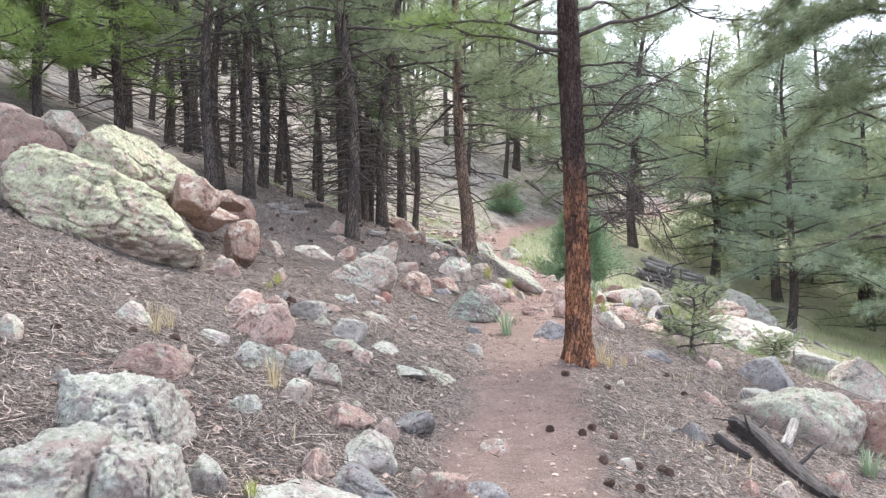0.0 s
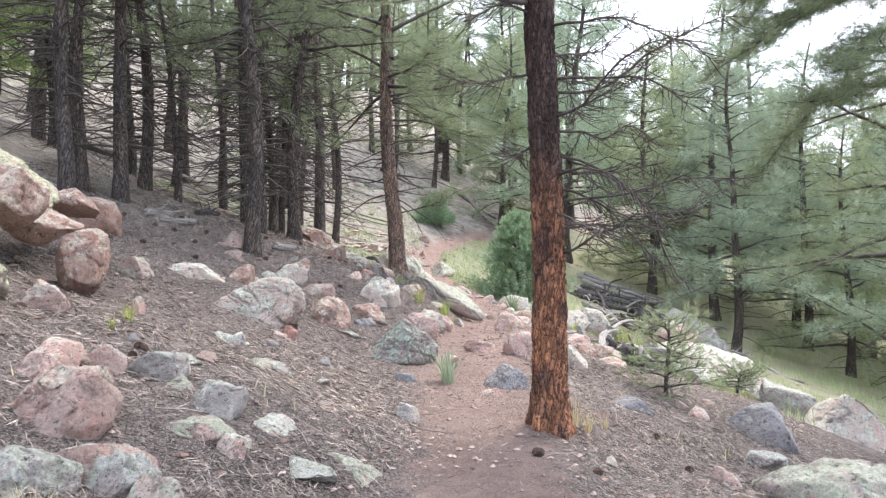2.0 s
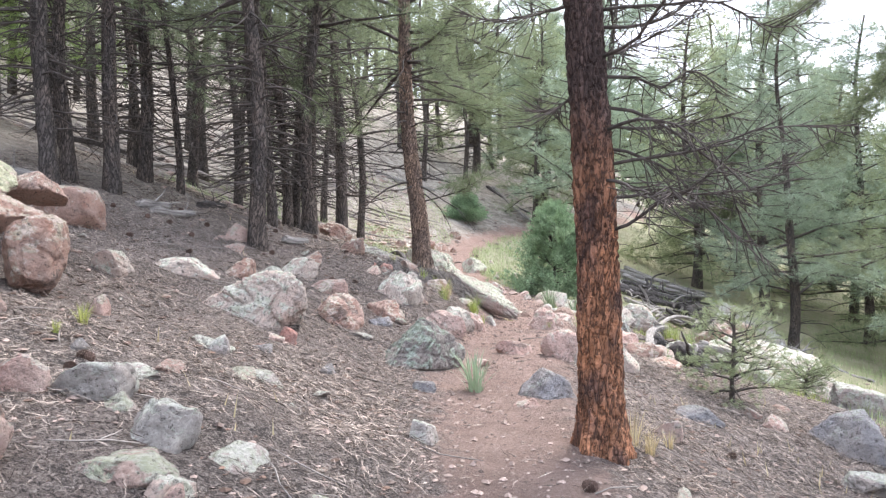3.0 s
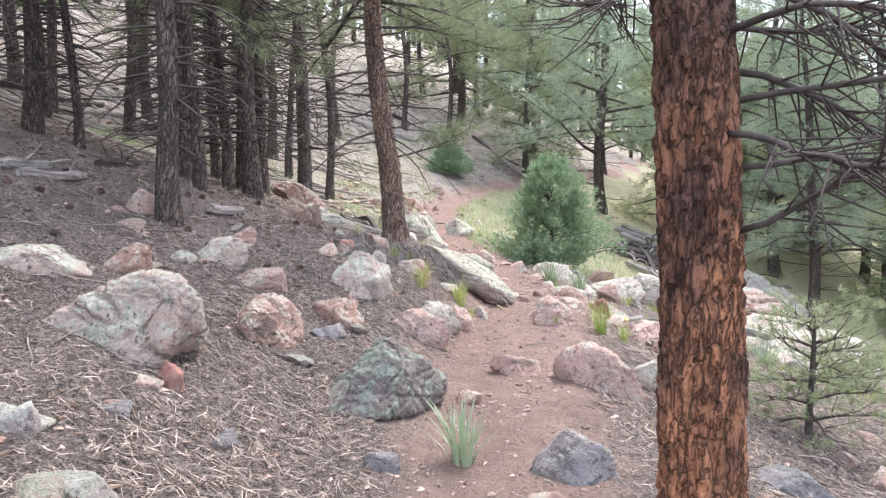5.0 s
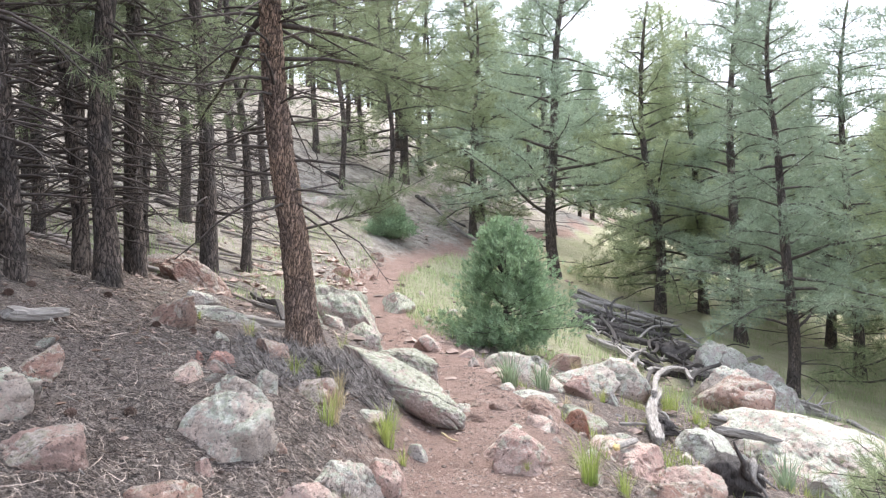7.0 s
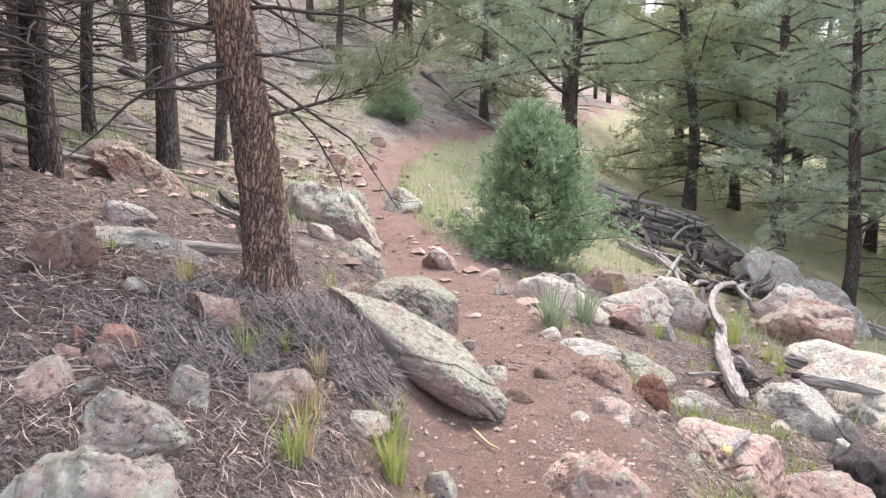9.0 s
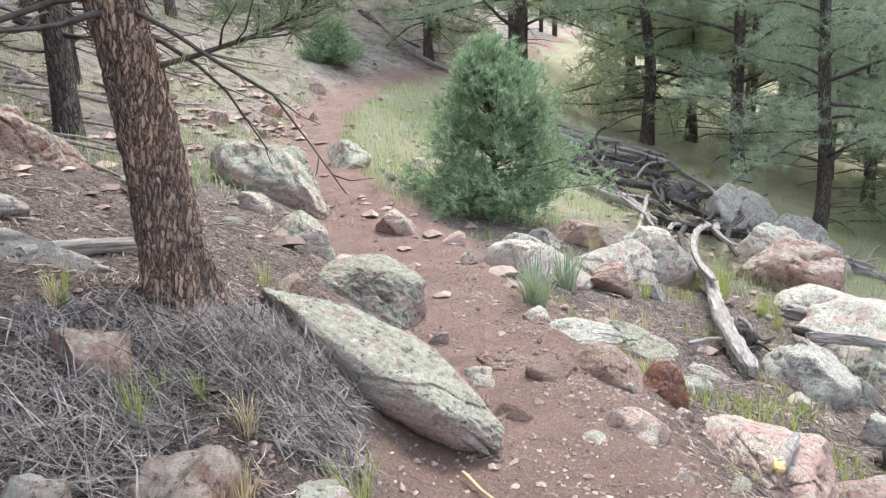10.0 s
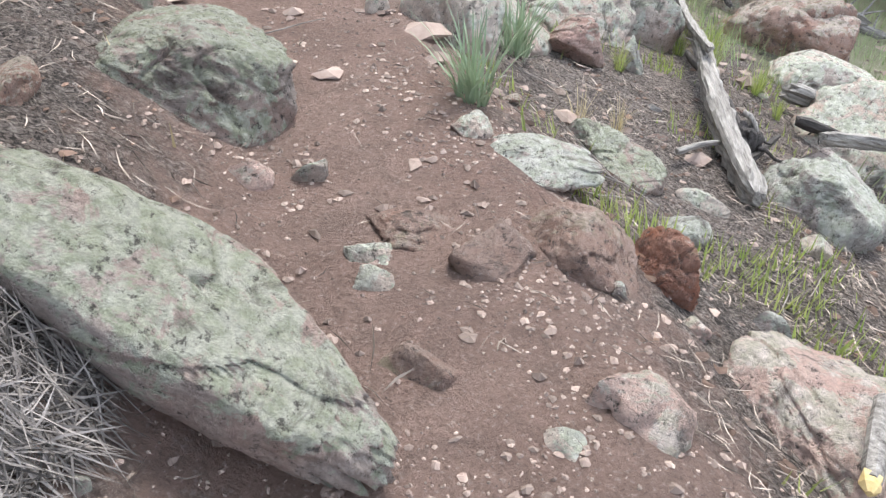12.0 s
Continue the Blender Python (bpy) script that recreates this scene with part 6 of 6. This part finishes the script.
# ---- loose cover: litter, pebbles, sticks, meadow ----
lr = np.random.RandomState(101)


def scatter(n, x0, x1, y0, y1, keep):
    x, y = lr.uniform(x0, x1, n), y0 + (y1 - y0) * lr.uniform(0, 1, n) ** 1.15
    k = lr.uniform(0, 1, n) < keep(x, y)
    return x[k], y[k]


def strands(name, x, y, lift, length, width, material, label, heap=None, steep=0.25):
    """Fallen needles lying in pairs every way."""
    n = len(x)
    a = lr.uniform(0, 6.28, n)
    L = length * lr.uniform(0.6, 1.3, n)
    d = np.stack([np.cos(a), np.sin(a)], 1) * (L / 2)[:, None]
    z0, z1 = ground_z(x - d[:, 0], y - d[:, 1]), ground_z(x + d[:, 0], y + d[:, 1])
    up = np.abs(lr.normal(size=n)) * lift if heap is None else heap(x, y) * lr.uniform(0, 1, n)
    t = lr.normal(size=n) * steep * L * 0.5
    p0 = np.stack([x - d[:, 0], y - d[:, 1], z0 + 0.004 + np.maximum(0, up - t)], 1)
    p1 = np.stack([x + d[:, 0], y + d[:, 1], z1 + 0.004 + np.maximum(0, up + t)], 1)
    w = np.stack([-np.sin(a), np.cos(a), 0.5 * lr.normal(size=n)], 1) * width / 2
    mid = (p0 + p1) / 2 + np.stack([-np.sin(a), np.cos(a), 0 * a], 1) * (0.08 * L * lr.normal(size=n))[:, None]
    v = np.stack([p0, mid - w, mid + w, p1], 1).reshape(-1, 3)
    i = np.arange(n)[:, None] * 4
    f = np.concatenate([i + np.array([[0, 1, 2]]), i + np.array([[1, 3, 2]])])
    return tagged(link_mesh(name, v, f, material), label, "litter", kind="stuff")


duff = lambda x, y: (0.03 + 0.97 * off_trail(x, y)) * np.clip(0.55 + 0.6 * lattice(x, y, 0.5, 8), 0.1, 1) * (1 - 0.55 * np.clip((y - 12) / 2, 0, 1) * np.clip((x - 0.9) / 0.8, 0, 1))
x, y = scatter(210000, -4.5, 6.0, 1.5, 17, duff)
strands("needle_litter", x, y, 0.014, 0.11, 0.0034, LITTER, "brown fallen pine needles strewn over the ground")
x, y = scatter(120000, -4.5, 6.0, 1.5, 17, duff)
strands("dark_litter", x, y, 0.012, 0.09, 0.005, DARK_LITTER, "dark decayed needles and bark shreds over the ground")
x, y = scatter(26000, -8, 9, 13, 27, duff)
strands("needle_litter", x, y, 0.02, 0.16, 0.006, LITTER, "brown fallen pine needles strewn over the far slope")


def heap_at(cx, cy, rx, ry, top):
    return lambda x, y: top * np.clip(1.15 - np.hypot((x - cx) / rx, (y - cy) / ry), 0, 1)



# heaps of grey pine slash above the slab
for cx, cy, rx, ry, top, n in [(0.93, 13.98, 0.36, 0.34, 0.10, 4200), (0.47, 13.82, 0.45, 0.35, 0.05, 2600), (0.27, 13.22, 0.45, 0.35, 0.04, 2200), (1.02, 13.55, 0.25, 0.22, 0.05, 900)]:
    a, r = lr.uniform(0, 6.28, n), np.sqrt(lr.uniform(0, 1, n))
    strands("pine_slash", cx + rx * r * np.cos(a), cy + ry * r * np.sin(a), 0, 0.20, 0.0045, GREY_LITTER, "heap of dead grey pine needles and twigs", heap_at(cx, cy, rx, ry, top), 0.6)



def chips(name, x, y, lo, hi, material, label, flat=0.6):
    """Small broken stones, each an uneven octahedron."""
    n = len(x)
    base = np.array([(1, 0, 0), (0, 1, 0), (-1, 0, 0), (0, -1, 0), (0, 0, 1), (0, 0, -1), (0.75, 0.75, 0.3), (-0.75, 0.7, 0.35), (-0.7, -0.75, 0.3), (0.75, -0.7, 0.35)], float)
    faces = np.array([(0, 6, 4), (6, 1, 4), (1, 7, 4), (7, 2, 4), (2, 8, 4), (8, 3, 4), (3, 9, 4), (9, 0, 4), (0, 1, 6), (1, 2, 7), (2, 3, 8), (3, 0, 9), (1, 0, 5), (2, 1, 5), (3, 2, 5), (0, 3, 5)])
    s = lo * (hi / lo) ** (lr.uniform(0, 1, n) ** 2.2)
    v = base[None] * (1 + 0.28 * lr.normal(size=(n, 10, 3)))
    v = v * (s[:, None] * (1 + 0.35 * lr.uniform(-1, 1, (n, 3))) * np.array([1, 1, flat]))[:, None]
    a = lr.uniform(0, 6.28, n)
    c, d = np.cos(a)[:, None], np.sin(a)[:, None]
    v = np.stack([v[..., 0] * c - v[..., 1] * d, v[..., 0] * d + v[..., 1] * c, v[..., 2]], 2)
    v += np.stack([x, y, ground_z(x, y) + 0.25 * s * flat], 1)[:, None]
    f = (np.arange(n)[:, None, None] * 10 + faces[None]).reshape(-1, 3)
    return tagged(link_mesh(name, v.reshape(-1, 3), f, material), label, "gravel", kind="stuff")


x, y = scatter(36000, -1.5, 4.5, 2.0, 17, lambda x, y: np.clip(1.1 - 0.8 * off_trail(x, y), 0, 1) * np.clip(0.5 + 0.7 * lattice(x, y, 0.4, 12), 0.05, 1))
chips("trail_gravel", x, y, 0.004, 0.021, PEBBLE, "pale pink gravel scattered over the trail")
x, y = scatter(30000, 0.8, 4.2, 12.2, 17, lambda x, y: np.clip(1.1 - 0.9 * off_trail(x, y), 0, 1) * np.clip(0.3 + 0.9 * lattice(x, y, 0.3, 19), 0.03, 1))
chips("fine_gravel", x, y, 0.003, 0.013, PEBBLE, "fine pinkish grit lying on the trail")
x, y = scatter(9000, -4.5, 6.5, 2.0, 20, lambda x, y: np.clip(0.35 + 0.5 * lattice(x, y, 0.8, 13), 0.05, 1))
chips("stone_chips", x, y, 0.008, 0.028, PEBBLE, "broken pinkish stone chips lying in the duff", 0.75)
x, y = scatter(22000, -4.5, 6.5, 2.0, 20, lambda x, y: off_trail(x, y) * np.clip(0.4 + 0.7 * lattice(x, y, 0.6, 17), 0.05, 1))
chips("bark_flakes", x, y, 0.008, 0.035, BARK_FLAKE, "dark bark flakes and bits lying in the duff", 0.3)
x, y = scatter(7000, -9, 10, 16, 36, lambda x, y: np.clip(0.35 + 0.5 * lattice(x, y, 1.2, 14), 0.05, 1))
chips("slope_stones", x, y, 0.02, 0.12, PEBBLE, "loose stones scattered over the far slope", 0.5)

def side_of(x, y):
    return x - float(along(y, TRAIL, 1))


x, y = scatter(900, -0.8, 1.5, 19.0, 27, lambda x, y: np.clip(0.4 + 0.6 * lattice(x, y, 0.7, 15), 0.05, 1))
chips("red_rubble", x, y, 0.03, 0.14, ROCK["red"], "broken red stones on the bank above the trail", 0.6)

# dead sticks on the ground
sg = Geo()
for _ in range(420):
    x, y = lr.uniform(-4.5, 6), lr.uniform(2, 17)
    if off_trail(np.array([x]), np.array([y]))[0] < 0.8 and lr.rand() < 0.9:
        continue
    a, L = lr.uniform(0, 6.28), lr.uniform(0.08, 0.5)
    q = [(x + t * L * math.cos(a) + 0.03 * L * math.sin(9 * t + x), y + t * L * math.sin(a)) for t in (-0.5, -0.17, 0.17, 0.5)]
    sg.tube([(u, w, gz(u, w) + 0.008 + 0.01 * k) for k, (u, w) in enumerate(q)], [0.005, 0.0045, 0.004, 0.002], 4)
tagged(sg.link("ground_sticks", GREY_STICK), "thin dead grey sticks lying in the duff", "twigs", kind="stuff")

dg = Geo()
for _ in range(260):
    x, y = lr.uniform(-14, 1), lr.uniform(17.5, 36)
    if side_of(x, y) > -2.2:
        continue
    a, L = lr.normal() * 0.5 + 0.3, lr.uniform(0.5, 2.6)
    q = [(x + t * L * math.cos(a), y + t * L * math.sin(a)) for t in (-0.5, -0.17, 0.17, 0.5)]
    dg.tube([(u, w, gz(u, w) + 0.03 + 0.05 * lr.rand()) for u, w in q], [0.022 * L ** 0.5, 0.02 * L ** 0.5, 0.015 * L ** 0.5, 0.006], 5)
tagged(dg.link("deadfall", GREY_STICK), "grey fallen branches strewn over the wooded slope", "deadfall", kind="stuff")


def meadow(name, n, box, keep, height, label, material):
    x, y = scatter(n, *box, keep)
    m = len(x)
    z = ground_z(x, y)
    a, h = lr.uniform(0, 6.28, m), height * lr.uniform(0.4, 1.2, m)
    w = np.stack([-np.sin(a), np.cos(a), 0 * a], 1) * 0.006
    p = np.stack([x, y, z - 0.01], 1)
    tip = p + np.stack([np.cos(a) * 0.4 * h, np.sin(a) * 0.4 * h, h], 1)
    v = np.stack([p - w, p + w, tip], 1).reshape(-1, 3)
    return tagged(link_mesh(name, v, np.arange(len(v)).reshape(-1, 3), material), label, "grass", kind="stuff")


side = lambda x, y: x - along(y, TRAIL, 1)
tuft = lambda x, y: np.clip(0.3 + 1.1 * lattice(x, y, 0.55, 21), 0, 1)
meadow("meadow_grass", 26000, (0.5, 6.5, 19.5, 31), lambda x, y: (side(x, y) > 0.4) * (side(x, y) < 3.2) * np.clip(tuft(x, y) + 0.2, 0, 1), 0.20, "short yellow-green grass beside the trail bend", MEADOW)
meadow("slope_grass", 30000, (-5, 2.0, 18, 34), lambda x, y: (side(x, y) < -0.6) * tuft(x, y) * 0.7, 0.20, "sparse grass tufts on the bank above the trail", MEADOW)
meadow("downhill_grass", 60000, (5, 22, 12, 40), lambda x, y: (side(x, y) > 3.6) * tuft(x, y), 0.26, "dry grass on the shaded downhill slope", MEADOW)
meadow("duff_grass", 5000, (-4, 6, 4, 17), lambda x, y: off_trail(x, y) * np.clip(lattice(x, y, 0.7, 22) - 0.35, 0, 1), 0.12, "thin dry grass growing out of the needles", STRAW)

meadow("bank_grass", 9000, (2.9, 7, 13.6, 18.5), lambda x, y: off_trail(x, y) * np.clip(1.6 * lattice(x, y, 0.5, 24) - 0.1, 0, 1), 0.13, "green grass growing between the stones below the trail", GRASS)

# far ridge across the valley, distance haze painted in by its material
rx = np.linspace(-700, 1100, 90)
rv, rf = [], []
for k, x in enumerate(rx):
    top = 70 + 55 * math.sin(x * 0.004 + 1) + 18 * math.sin(x * 0.017) + 6 * math.sin(x * 0.06)
    for j in range(6):
        t = j / 5
        rv.append((x, 620 + 160 * t + 20 * math.sin(x * 0.02 + j), -25 + (top + 25) * t ** 0.9))
for k in range(len(rx) - 1):
    for j in range(5):
        a = k * 6 + j
        rf.append((a, a + 6, a + 7, a + 1))
tagged(link_mesh("backdrop_ridge", rv, rf, FARHILL, smooth=True), "forested ridge across the valley, its blue haze painted into the colour", "mountain", kind="structure")
